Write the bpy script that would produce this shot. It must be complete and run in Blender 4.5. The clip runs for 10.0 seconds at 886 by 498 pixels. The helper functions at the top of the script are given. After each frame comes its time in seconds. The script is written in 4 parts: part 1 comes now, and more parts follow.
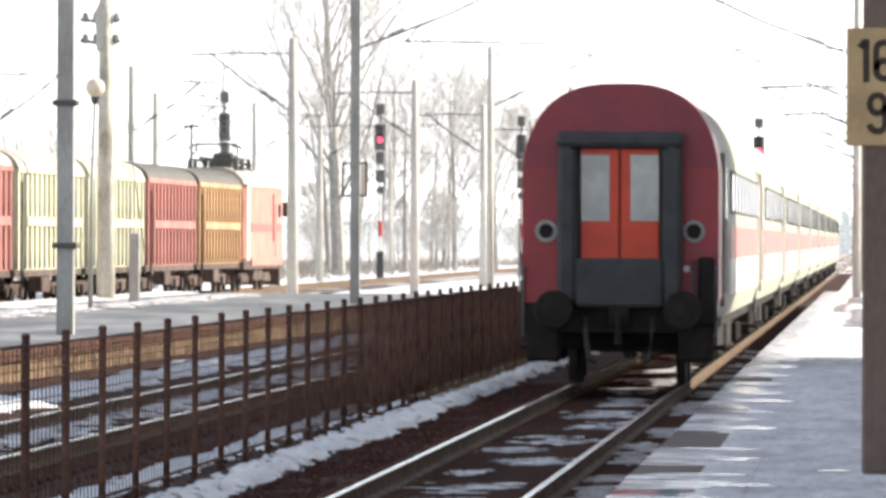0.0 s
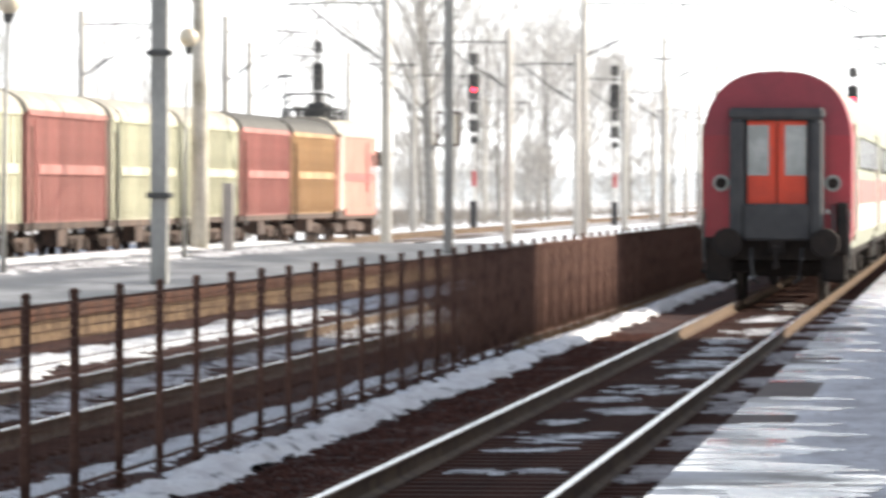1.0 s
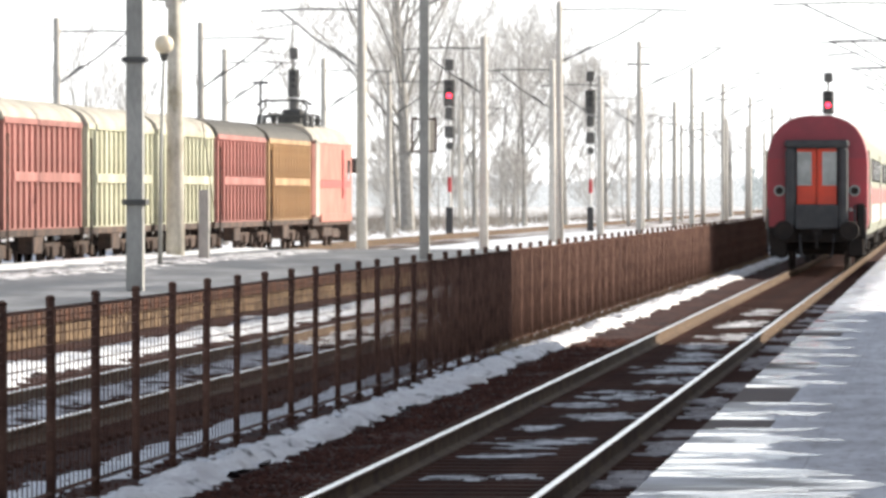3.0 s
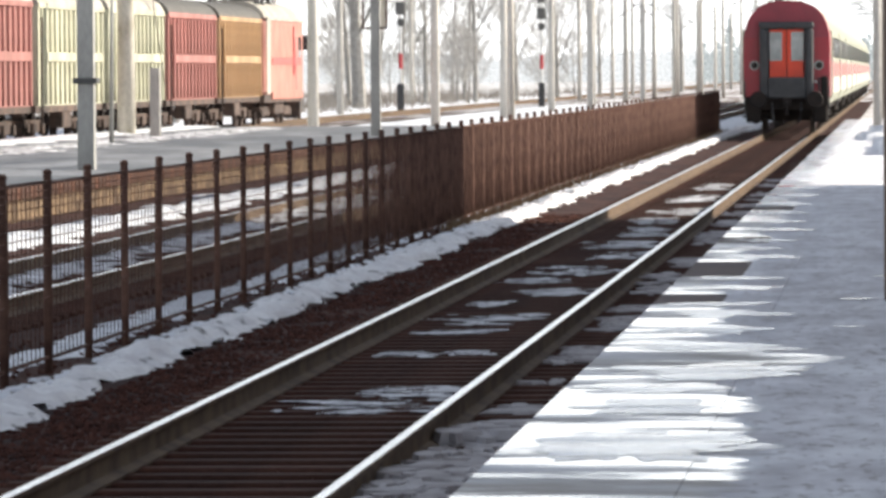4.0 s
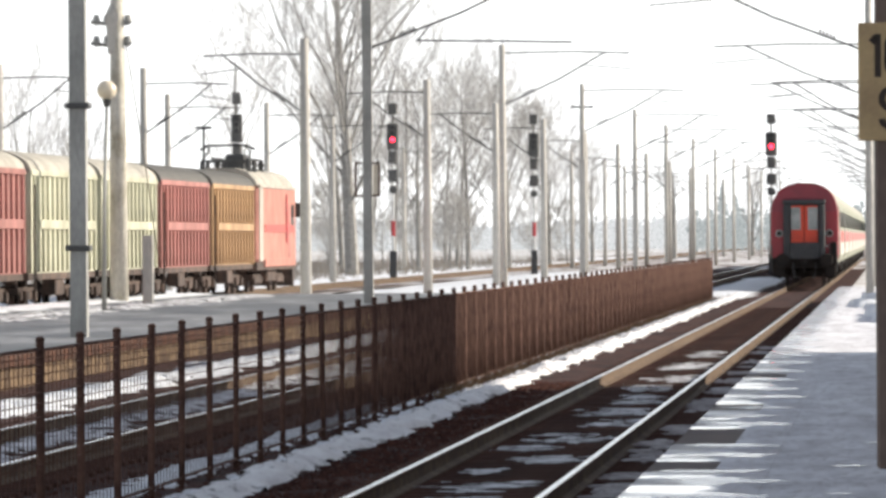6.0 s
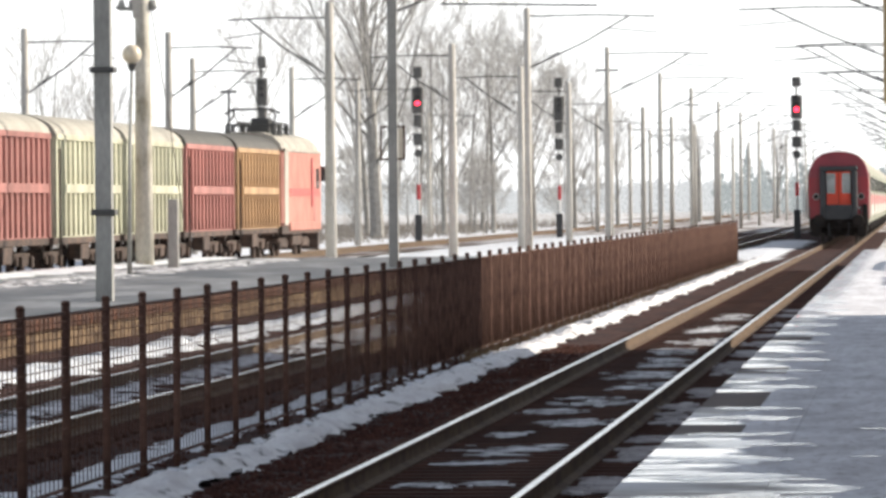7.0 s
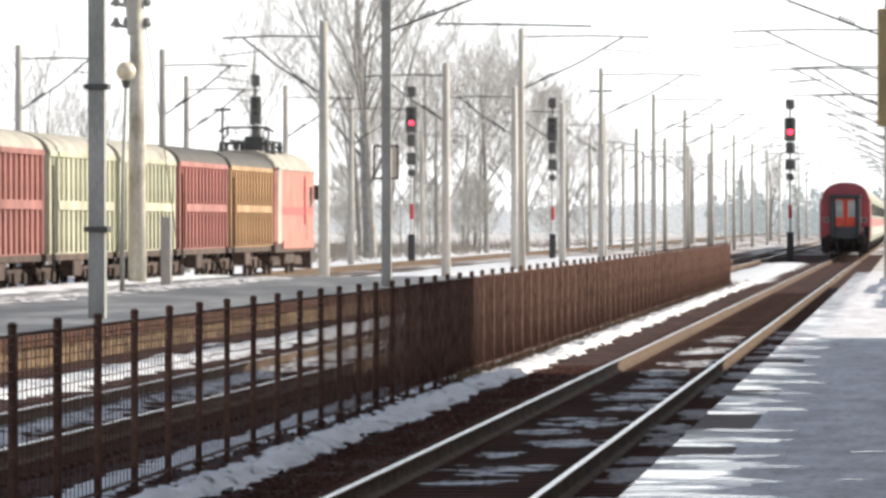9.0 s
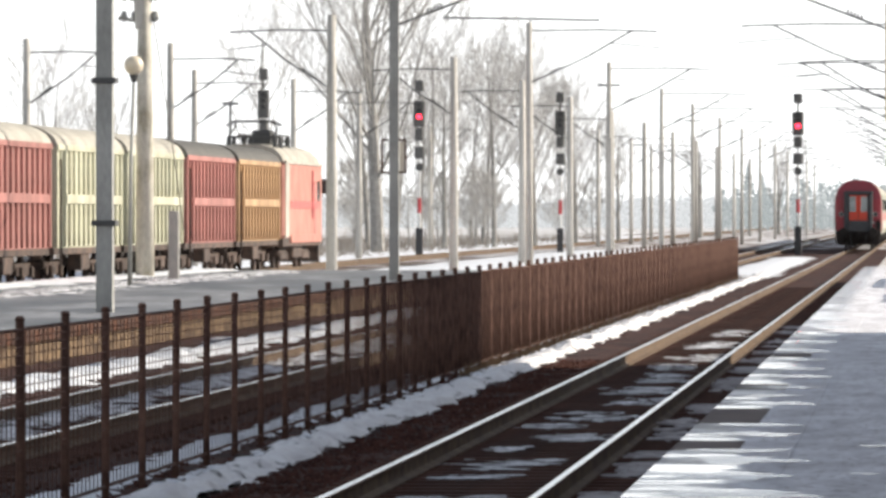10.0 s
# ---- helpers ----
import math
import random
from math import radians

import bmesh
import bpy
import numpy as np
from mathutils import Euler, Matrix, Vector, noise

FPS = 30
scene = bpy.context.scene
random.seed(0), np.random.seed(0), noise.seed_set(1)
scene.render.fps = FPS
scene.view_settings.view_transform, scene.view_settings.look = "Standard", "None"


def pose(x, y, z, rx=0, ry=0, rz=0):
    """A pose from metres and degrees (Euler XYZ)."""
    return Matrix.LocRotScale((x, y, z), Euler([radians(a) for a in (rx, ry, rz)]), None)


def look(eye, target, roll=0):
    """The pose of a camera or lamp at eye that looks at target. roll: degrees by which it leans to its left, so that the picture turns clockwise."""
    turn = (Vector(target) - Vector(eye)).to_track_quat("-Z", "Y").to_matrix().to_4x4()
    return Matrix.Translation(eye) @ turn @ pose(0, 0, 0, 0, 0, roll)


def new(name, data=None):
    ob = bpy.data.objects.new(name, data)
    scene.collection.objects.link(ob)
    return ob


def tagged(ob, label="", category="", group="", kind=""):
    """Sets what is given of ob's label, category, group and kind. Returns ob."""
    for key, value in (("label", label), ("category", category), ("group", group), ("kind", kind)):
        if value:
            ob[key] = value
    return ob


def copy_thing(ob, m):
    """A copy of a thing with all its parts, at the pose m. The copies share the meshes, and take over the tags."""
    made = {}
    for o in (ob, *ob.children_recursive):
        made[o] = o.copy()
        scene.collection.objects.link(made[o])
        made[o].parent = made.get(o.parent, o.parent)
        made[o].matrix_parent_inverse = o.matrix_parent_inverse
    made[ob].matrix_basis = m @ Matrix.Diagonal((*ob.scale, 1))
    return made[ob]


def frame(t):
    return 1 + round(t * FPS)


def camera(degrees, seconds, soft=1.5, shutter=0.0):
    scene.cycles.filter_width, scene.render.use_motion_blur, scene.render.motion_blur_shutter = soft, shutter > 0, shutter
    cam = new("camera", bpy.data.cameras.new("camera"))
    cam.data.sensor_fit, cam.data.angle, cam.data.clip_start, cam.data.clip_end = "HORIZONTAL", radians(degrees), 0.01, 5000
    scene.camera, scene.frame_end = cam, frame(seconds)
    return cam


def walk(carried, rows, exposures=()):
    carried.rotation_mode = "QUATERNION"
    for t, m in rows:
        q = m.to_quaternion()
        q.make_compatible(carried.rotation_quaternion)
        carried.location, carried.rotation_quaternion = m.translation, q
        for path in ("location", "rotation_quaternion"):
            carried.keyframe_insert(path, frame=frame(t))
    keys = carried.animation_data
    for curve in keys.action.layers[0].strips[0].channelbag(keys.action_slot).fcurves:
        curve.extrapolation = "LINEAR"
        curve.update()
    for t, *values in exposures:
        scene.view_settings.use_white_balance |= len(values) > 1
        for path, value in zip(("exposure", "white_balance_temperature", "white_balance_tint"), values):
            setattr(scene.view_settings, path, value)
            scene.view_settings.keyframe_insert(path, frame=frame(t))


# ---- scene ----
cam = camera(8.153, 10.0, soft=3.2, shutter=0.5)
EYE = (0.0, 0.0, 2.0)


def aim(yaw, pitch, roll):
    """The standing camera, turned left of the track by yaw, up by pitch, leaning by roll."""
    return pose(*EYE, 90 + pitch, 0, yaw) @ pose(0, 0, 0, 0, 0, roll)


walk(cam, [(t, aim(y, p, r)) for t, y, p, r in (
    (0.0, 4.011, -0.084, 0.168), (0.1, 4.036, -0.034, 0.193), (0.2, 4.119, -0.085, 0.218), (0.3, 4.232, -0.098, 0.242),
    (0.4, 4.392, -0.149, 0.267), (0.5, 4.651, -0.215, 0.291), (0.6, 4.96, -0.233, 0.263), (0.7, 5.096, -0.247, 0.235),
    (0.8, 5.195, -0.337, 0.206), (0.9, 5.113, -0.474, 0.178), (1.0, 4.872, -0.551, 0.149), (1.1, 4.613, -0.561, 0.163),
    (1.2, 4.446, -0.587, 0.176), (1.3, 4.362, -0.588, 0.19), (1.4, 4.339, -0.579, 0.203), (1.5, 4.392, -0.569, 0.216),
    (1.6, 4.476, -0.569, 0.198), (1.7, 4.575, -0.558, 0.18), (1.8, 4.681, -0.544, 0.162), (1.9, 4.76, -0.524, 0.143),
    (2.0, 4.793, -0.511, 0.125), (2.1, 4.817, -0.496, 0.115), (2.2, 4.817, -0.491, 0.106), (3.3, 4.586, -0.507, -0.001),
    (3.4, 4.549, -0.55, 0.081), (3.5, 4.464, -0.636, 0.163), (3.6, 4.435, -0.807, 0.054), (3.7, 4.391, -1.049, -0.056),
    (3.8, 4.33, -1.297, -0.165), (3.9, 4.265, -1.493, -0.275), (4.0, 4.211, -1.635, -0.384), (4.1, 4.179, -1.645, -0.421),
    (4.2, 4.138, -1.648, -0.457), (4.3, 4.1, -1.609, -0.493), (4.4, 4.071, -1.503, -0.53), (4.5, 4.041, -1.296, -0.566),
    (4.6, 4.033, -0.979, -0.592), (4.7, 4.037, -0.679, -0.619), (4.8, 4.022, -0.437, -0.645), (4.9, 4.005, -0.31, -0.672),
    (5.0, 3.989, -0.249, -0.698), (5.1, 3.997, -0.193, -0.574), (5.2, 4.012, -0.164, -0.45), (6.3, 4.19, -0.089, -0.448),
    (6.4, 4.224, -0.14, -0.499), (6.5, 4.243, -0.206, -0.55), (6.6, 4.284, -0.244, -0.538), (6.7, 4.315, -0.305, -0.527),
    (6.8, 4.338, -0.359, -0.515), (6.9, 4.361, -0.4, -0.503), (7.0, 4.369, -0.427, -0.491), (7.2, 4.401, -0.425, -0.413),
    (7.5, 4.409, -0.412, -0.296), (7.7, 4.403, -0.399, -0.208), (8.0, 4.356, -0.368, -0.077), (8.2, 4.339, -0.335, -0.082),
    (8.5, 4.309, -0.294, -0.09), (8.7, 4.308, -0.274, -0.07), (9.0, 4.301, -0.246, -0.041), (9.2, 4.312, -0.237, -0.024),
    (9.5, 4.312, -0.238, 0.003), (9.7, 4.343, -0.261, 0.002), (10.0, 4.372, -0.301, 0.001),
)], [(0.0, 1.08), (1.2, 0.93), (2.2, 0.77), (3.5, 0.74), (4.6, 0.76), (5.2, 0.62), (6.5, 0.42), (10.0, 0.45)])

# ---- light ----
SUN_AZ = 72.0   # degrees from the track's far end towards the station side
SUN_EL = 26.0
world = bpy.data.worlds.new("winter_sky")
scene.world = world
world.use_nodes = True
wn = world.node_tree.nodes
sky = wn.new("ShaderNodeTexSky")
sky.sky_type = "NISHITA"
sky.sun_disc = False
sky.sun_elevation = radians(SUN_EL)
sky.sun_rotation = radians(SUN_AZ)
sky.dust_density = 1.2
sky.air_density = 1.0
haze = wn.new("ShaderNodeMix")   # thin bright winter haze that thins out upwards
haze.data_type = "RGBA"
haze.inputs["B"].default_value = (8.4, 8.5, 8.6, 1)
way = wn.new("ShaderNodeTexCoord")
split = wn.new("ShaderNodeSeparateXYZ")
fade = wn.new("ShaderNodeMapRange")
fade.interpolation_type = "SMOOTHSTEP"
fade.inputs["From Min"].default_value, fade.inputs["From Max"].default_value = 0.0, 0.36
fade.inputs["To Min"].default_value, fade.inputs["To Max"].default_value = 0.8, 0.05
world.node_tree.links.new(way.outputs["Generated"], split.inputs[0])
world.node_tree.links.new(split.outputs["Z"], fade.inputs["Value"])
world.node_tree.links.new(fade.outputs[0], haze.inputs["Factor"])
pale = wn.new("ShaderNodeHueSaturation")   # a washed-out winter blue
pale.inputs["Saturation"].default_value = 0.6
pale.inputs["Value"].default_value = 0.6
world.node_tree.links.new(sky.outputs[0], pale.inputs["Color"])
world.node_tree.links.new(pale.outputs[0], haze.inputs["A"])
world.node_tree.links.new(haze.outputs["Result"], wn["Background"].inputs[0])
wn["Background"].inputs[1].default_value = 0.15
lamp = bpy.data.lights.new("sun", "SUN")
lamp.energy, lamp.angle, lamp.color = 5.0, radians(0.6), (1.0, 0.9, 0.76)
sun = new("sun", lamp)
az, el = radians(SUN_AZ), radians(SUN_EL)
TO_SUN = Vector((math.sin(az) * math.cos(el), math.cos(az) * math.cos(el), math.sin(el)))
sun.matrix_basis = look((60, 60, 60), Vector((60, 60, 60)) - TO_SUN)


# ---- materials ----
def material(name, color, rough=0.6, metal=0.0, color2=None, scale=3.0, fine=40.0, bump=0.2, spread=0.5, random_tint=0.0, spec=0.5, stretch=(1, 1, 1), edge=(0.35, 0.65), emit=None, rough2=None, torn=None):
    m = bpy.data.materials.new(name)
    m.use_nodes = True
    n, l = m.node_tree.nodes, m.node_tree.links
    p = n["Principled BSDF"]
    co = n.new("ShaderNodeTexCoord")
    mp = n.new("ShaderNodeMapping")
    mp.inputs["Scale"].default_value = stretch
    l.new(co.outputs["Object"], mp.inputs[0])
    big, small = n.new("ShaderNodeTexNoise"), n.new("ShaderNodeTexNoise")
    for tex, sc in ((big, scale), (small, fine)):
        tex.inputs["Scale"].default_value, tex.inputs["Detail"].default_value = sc, 5.0
        l.new(mp.outputs[0], tex.inputs["Vector"])
    ramp = n.new("ShaderNodeMapRange")
    ramp.inputs["From Min"].default_value, ramp.inputs["From Max"].default_value = edge
    l.new(big.outputs["Fac"], ramp.inputs["Value"])
    mix = n.new("ShaderNodeMix")
    mix.data_type = "RGBA"
    c2 = color2 or tuple(c * (1 - spread * 0.5) for c in color)
    mix.inputs["A"].default_value, mix.inputs["B"].default_value = (*color, 1), (*c2, 1)
    l.new(ramp.outputs[0], mix.inputs["Factor"])
    grain = n.new("ShaderNodeMapRange")
    grain.inputs["From Min"].default_value, grain.inputs["From Max"].default_value = 0.25, 0.75
    grain.inputs["To Min"].default_value, grain.inputs["To Max"].default_value = 1 - spread * 0.4, 1 + spread * 0.25
    l.new(small.outputs["Fac"], grain.inputs["Value"])
    last = grain.outputs[0]
    if random_tint:
        info, vary, mul = n.new("ShaderNodeObjectInfo"), n.new("ShaderNodeMapRange"), n.new("ShaderNodeMath")
        vary.inputs["To Min"].default_value, vary.inputs["To Max"].default_value = 1 - random_tint, 1 + random_tint
        l.new(info.outputs["Random"], vary.inputs["Value"])
        mul.operation = "MULTIPLY"
        l.new(vary.outputs[0], mul.inputs[0])
        l.new(last, mul.inputs[1])
        last = mul.outputs[0]
    hsv = n.new("ShaderNodeHueSaturation")
    l.new(last, hsv.inputs["Value"])
    l.new(mix.outputs["Result"], hsv.inputs["Color"])
    l.new(hsv.outputs[0], p.inputs["Base Color"])
    p.inputs["Roughness"].default_value, p.inputs["Metallic"].default_value = rough, metal
    if rough2 is not None:
        rr = n.new("ShaderNodeMapRange")
        rr.inputs["To Min"].default_value, rr.inputs["To Max"].default_value = rough, rough2
        l.new(ramp.outputs[0], rr.inputs["Value"])
        l.new(rr.outputs[0], p.inputs["Roughness"])
    p.inputs["Specular IOR Level"].default_value = spec
    if bump:
        b = n.new("ShaderNodeBump")
        b.inputs["Strength"].default_value, b.inputs["Distance"].default_value = bump, 0.02
        l.new(small.outputs["Fac"], b.inputs["Height"])
        l.new(b.outputs[0], p.inputs["Normal"])
    if torn:   # a thin cover that is worn through in places
        wear, hole = n.new("ShaderNodeTexNoise"), n.new("ShaderNodeMapRange")
        wear.inputs["Scale"].default_value, wear.inputs["Detail"].default_value = 3.2, 7.0
        wear.inputs["Roughness"].default_value = 0.65
        l.new(mp.outputs[0], wear.inputs["Vector"])
        hole.inputs["From Min"].default_value, hole.inputs["From Max"].default_value, hole.inputs["To Min"].default_value = torn
        l.new(wear.outputs["Fac"], hole.inputs["Value"])
        l.new(hole.outputs[0], p.inputs["Alpha"])
    if emit:
        p.inputs["Emission Color"].default_value, p.inputs["Emission Strength"].default_value = (*emit[0], 1), emit[1]
    return m


M_SNOW = material("snow", (0.82, 0.84, 0.88), 0.6, color2=(0.66, 0.69, 0.75), scale=1.5, fine=12, bump=0.5, spread=0.15)
M_OLDSNOW = material("old_snow", (0.5, 0.48, 0.49), 0.8, color2=(0.3, 0.27, 0.27), scale=3, fine=15, bump=0.5, spread=0.3)
M_ICE = material("ice", (0.8, 0.85, 0.92), 0.1, color2=(0.55, 0.62, 0.72), rough2=0.3, scale=1.6, fine=15, bump=0.1, spread=0.15, spec=0.8, stretch=(0.5, 1.3, 1), torn=(0.36, 0.5, 0.12))
M_THINSNOW = material("thin_snow", (0.8, 0.81, 0.85), 0.7, color2=(0.55, 0.55, 0.58), scale=4, fine=30, bump=0.4, spread=0.25, torn=(0.43, 0.54, 0.0))
M_STRIP = material("speckled_snow", (0.9, 0.9, 0.91), 0.7, color2=(0.72, 0.71, 0.73), scale=3, fine=22, bump=0.6, spread=0.3, torn=(0.3, 0.42, 0.0))
M_BALLAST = material("ballast", (0.072, 0.029, 0.022), 0.95, color2=(0.027, 0.0135, 0.0135), scale=1.2, fine=14, bump=1.0, spread=0.9, spec=0.22)
M_STONE = material("ballast_stone", (0.11, 0.046, 0.034), 0.95, color2=(0.05, 0.024, 0.02), scale=8, fine=60, bump=0.3, spread=0.6, spec=0.15)
M_FIELD = material("field_snow", (0.7, 0.71, 0.74), 0.8, color2=(0.3, 0.26, 0.22), scale=0.1, fine=2.5, bump=0.4, spread=0.4, edge=(0.5, 0.6))
M_THROAT = material("snowy_ballast", (0.15, 0.11, 0.09), 0.9, color2=(0.66, 0.66, 0.69), scale=0.35, fine=3, bump=0.4, spread=0.6, stretch=(1, 0.12, 1), edge=(0.44, 0.56))


def platform_material(name):
    """Frosted asphalt whose outer edge is glazed with ice; laid out by place along the platform."""
    m = bpy.data.materials.new(name)
    m.use_nodes = True
    n, l = m.node_tree.nodes, m.node_tree.links
    p = n["Principled BSDF"]
    place, xyz = n.new("ShaderNodeNewGeometry"), n.new("ShaderNodeSeparateXYZ")
    l.new(place.outputs["Position"], xyz.inputs[0])

    def grain(scale, detail, stretch):
        mp, tex = n.new("ShaderNodeMapping"), n.new("ShaderNodeTexNoise")
        mp.inputs["Scale"].default_value = stretch
        l.new(place.outputs["Position"], mp.inputs[0])
        l.new(mp.outputs[0], tex.inputs["Vector"])
        tex.inputs["Scale"].default_value, tex.inputs["Detail"].default_value, tex.inputs["Roughness"].default_value = scale, detail, 0.62
        return tex.outputs["Fac"]

    def span(value, a, b, c=0.0, d=1.0, smooth=False):
        r = n.new("ShaderNodeMapRange")
        r.interpolation_type = "SMOOTHSTEP" if smooth else "LINEAR"
        l.new(value, r.inputs["Value"])
        for key, number in (("From Min", a), ("From Max", b), ("To Min", c), ("To Max", d)):
            r.inputs[key].default_value = number
        return r.outputs[0]

    def calc(op, a, b):
        q = n.new("ShaderNodeMath")
        q.operation = op
        for k, value in enumerate((a, b)):
            if isinstance(value, (int, float)):
                q.inputs[k].default_value = value
            else:
                l.new(value, q.inputs[k])
        return q.outputs[0]

    def blend(fac, a, b):
        q = n.new("ShaderNodeMix")
        q.data_type = "RGBA"
        l.new(fac, q.inputs["Factor"])
        for key, value in (("A", a), ("B", b)):
            if isinstance(value, tuple):
                q.inputs[key].default_value = (*value, 1)
            else:
                l.new(value, q.inputs[key])
        return q.outputs["Result"]

    # how far the glaze reaches in from the edge
    reach = span(xyz.outputs["Y"], 29, 46, -0.68, -1.34)
    tongue = span(calc("ABSOLUTE", calc("SUBTRACT", xyz.outputs["Y"], 36.7), 0.0), 1.5, 0.1, 0.0, 0.62)
    ragged = span(grain(1.0, 6, (0.7, 1.5, 1)), 0.3, 0.7, -0.22, 0.22)
    limit = calc("ADD", calc("ADD", reach, tongue), ragged)
    zone = span(calc("SUBTRACT", limit, xyz.outputs["X"]), -0.05, 0.1, smooth=True)
    cover = span(grain(1.0, 5, (0.3, 1.0, 1)), 0.47, 0.56)
    ice = calc("MULTIPLY", zone, cover)
    frost = blend(span(grain(1.0, 6, (3.4, 0.9, 1)), 0.35, 0.66), (0.54, 0.54, 0.58), (0.85, 0.86, 0.92))
    crust = span(grain(1.0, 7, (1.3, 0.35, 1)), 0.53, 0.66)
    frost = blend(crust, frost, (0.88, 0.9, 0.95))
    speck = span(grain(1.0, 8, (14, 4, 1)), 0.36, 0.46, 0.5, 1.0)
    dark = blend(speck, (0.15, 0.13, 0.13), frost)
    bare = blend(span(grain(1.0, 5, (0.8, 1.4, 1)), 0.4, 0.6), (0.1, 0.085, 0.085), (0.36, 0.38, 0.46))
    l.new(blend(ice, blend(zone, dark, bare), (0.8, 0.87, 0.95)), p.inputs["Base Color"])
    wet = calc("SUBTRACT", 0.85, calc("MULTIPLY", zone, 0.4))
    l.new(calc("SUBTRACT", wet, calc("MULTIPLY", ice, 0.39)), p.inputs["Roughness"])
    l.new(calc("ADD", span(zone, 0, 1, 0.25, 0.5), calc("MULTIPLY", ice, 0.5)), p.inputs["Specular IOR Level"])
    b = n.new("ShaderNodeBump")
    b.inputs["Distance"].default_value = 0.02
    l.new(grain(1.0, 8, (9, 4, 4)), b.inputs["Height"])
    l.new(span(ice, 0, 1, 0.6, 0.04), b.inputs["Strength"])
    l.new(b.outputs[0], p.inputs["Normal"])
    return m


M_PLATFORM = platform_material("platform_frost")
M_FARPLAT = material("platform_asphalt", (0.085, 0.09, 0.1), 0.5, color2=(0.25, 0.26, 0.28), rough2=0.8, spec=0.25, scale=0.8, fine=5, bump=0.25, spread=0.9, stretch=(0.7, 0.22, 1), edge=(0.42, 0.6))
M_EDGE = material("edge_slab", (0.6, 0.61, 0.68), 0.35, color2=(0.24, 0.22, 0.22), rough2=0.7, scale=1.3, fine=12, bump=0.3, spread=0.6, random_tint=0.15)
M_BARESLAB = material("bare_slab", (0.14, 0.1, 0.09), 0.7, color2=(0.1, 0.075, 0.07), scale=1.6, fine=25, bump=0.3, spread=0.4, spec=0.25)
M_WALL = material("platform_wall", (0.21, 0.145, 0.09), 0.85, color2=(0.075, 0.05, 0.035), scale=1.6, fine=7, bump=0.5, spread=0.9, stretch=(1, 1, 1.6), spec=0.15)
M_COPING = material("wall_coping", (0.14, 0.063, 0.04), 0.85, color2=(0.06, 0.034, 0.026), scale=1.5, fine=8, bump=0.4, spread=0.8, spec=0.15)
M_RAILHEAD = material("rail_head", (0.72, 0.74, 0.78), 0.22, 1.0, scale=2, fine=60, bump=0.05, spread=0.15)
M_RAIL = material("rail_rust", (0.165, 0.115, 0.075), 0.8, 0.0, color2=(0.085, 0.058, 0.042), scale=3, fine=30, bump=0.2, spec=0.25)
M_SLEEPER = material("sleeper", (0.095, 0.045, 0.033), 0.9, color2=(0.05, 0.026, 0.021), scale=2.5, fine=25, bump=0.4, random_tint=0.2, spec=0.12)
M_FENCE = material("fence_rust", (0.17, 0.094, 0.07), 0.85, 0.0, color2=(0.075, 0.04, 0.032), scale=4, fine=40, bump=0.2, random_tint=0.2, spec=0.15)
M_CONCRETE = material("mast_concrete", (0.56, 0.54, 0.5), 0.85, color2=(0.42, 0.4, 0.37), scale=1.2, fine=18, bump=0.3, spread=0.5, stretch=(1, 1, 0.3), random_tint=0.15)
M_POLE = material("stained_concrete", (0.58, 0.55, 0.48), 0.85, color2=(0.25, 0.22, 0.15), scale=1.6, fine=14, bump=0.4, spread=0.6, stretch=(1, 1, 0.45), edge=(0.5, 0.68))
M_MASTSTEEL = material("mast_steel", (0.38, 0.38, 0.36), 0.6, 0.2, color2=(0.24, 0.24, 0.23), scale=1.5, fine=25, bump=0.15, stretch=(1, 1, 0.3), random_tint=0.12)
M_STEEL = material("dark_steel", (0.1, 0.1, 0.1), 0.55, 0.5, scale=4, fine=40, bump=0.1)
M_WIRE = material("wire", (0.12, 0.11, 0.1), 0.5, 0.6, scale=4, fine=40, bump=0)
M_BLACK = material("signal_black", (0.045, 0.045, 0.048), 0.6, scale=4, fine=50, bump=0.1)
M_WHITE = material("signal_white", (0.75, 0.75, 0.74), 0.55, color2=(0.6, 0.59, 0.56), scale=3, fine=40, bump=0.1, spread=0.2)
M_SIGRED = material("signal_red", (0.5, 0.05, 0.06), 0.5, scale=3, fine=40, bump=0.1, spread=0.3)
M_LAMPRED = material("red_light", (0.6, 0.02, 0.03), 0.3, bump=0, emit=((1.0, 0.02, 0.05), 6.0))
M_GLOBE = material("globe", (0.75, 0.68, 0.55), 0.3, color2=(0.6, 0.52, 0.4), scale=3, fine=20, bump=0, spread=0.15)
M_COACHRED = material("coach_red", (0.36, 0.025, 0.04), 0.4, color2=(0.26, 0.025, 0.035), scale=1.5, fine=30, bump=0.05, spread=0.3)
M_COACHROOF = material("coach_roof_end", (0.27, 0.032, 0.05), 0.5, color2=(0.21, 0.03, 0.045), scale=1.5, fine=30, bump=0.08, spread=0.3)
M_COACHGREY = material("coach_grey", (0.27, 0.28, 0.215), 0.6, color2=(0.22, 0.23, 0.18), scale=1.2, fine=25, bump=0.05, spread=0.2)
M_COACHWHITE = material("coach_white", (0.5, 0.48, 0.43), 0.55, color2=(0.4, 0.37, 0.32), scale=1.2, fine=25, bump=0.05, spread=0.2)
M_COACHBAND = material("coach_band", (0.42, 0.1, 0.085), 0.5, scale=1.2, fine=25, bump=0.05, spread=0.2)
M_RUBBER = material("rubber", (0.035, 0.037, 0.042), 0.7, color2=(0.055, 0.057, 0.06), scale=3, fine=30, bump=0.15)
M_DOORRED = material("door_red", (0.68, 0.06, 0.02), 0.45, color2=(0.55, 0.05, 0.02), scale=3, fine=30, bump=0.05, spread=0.2)
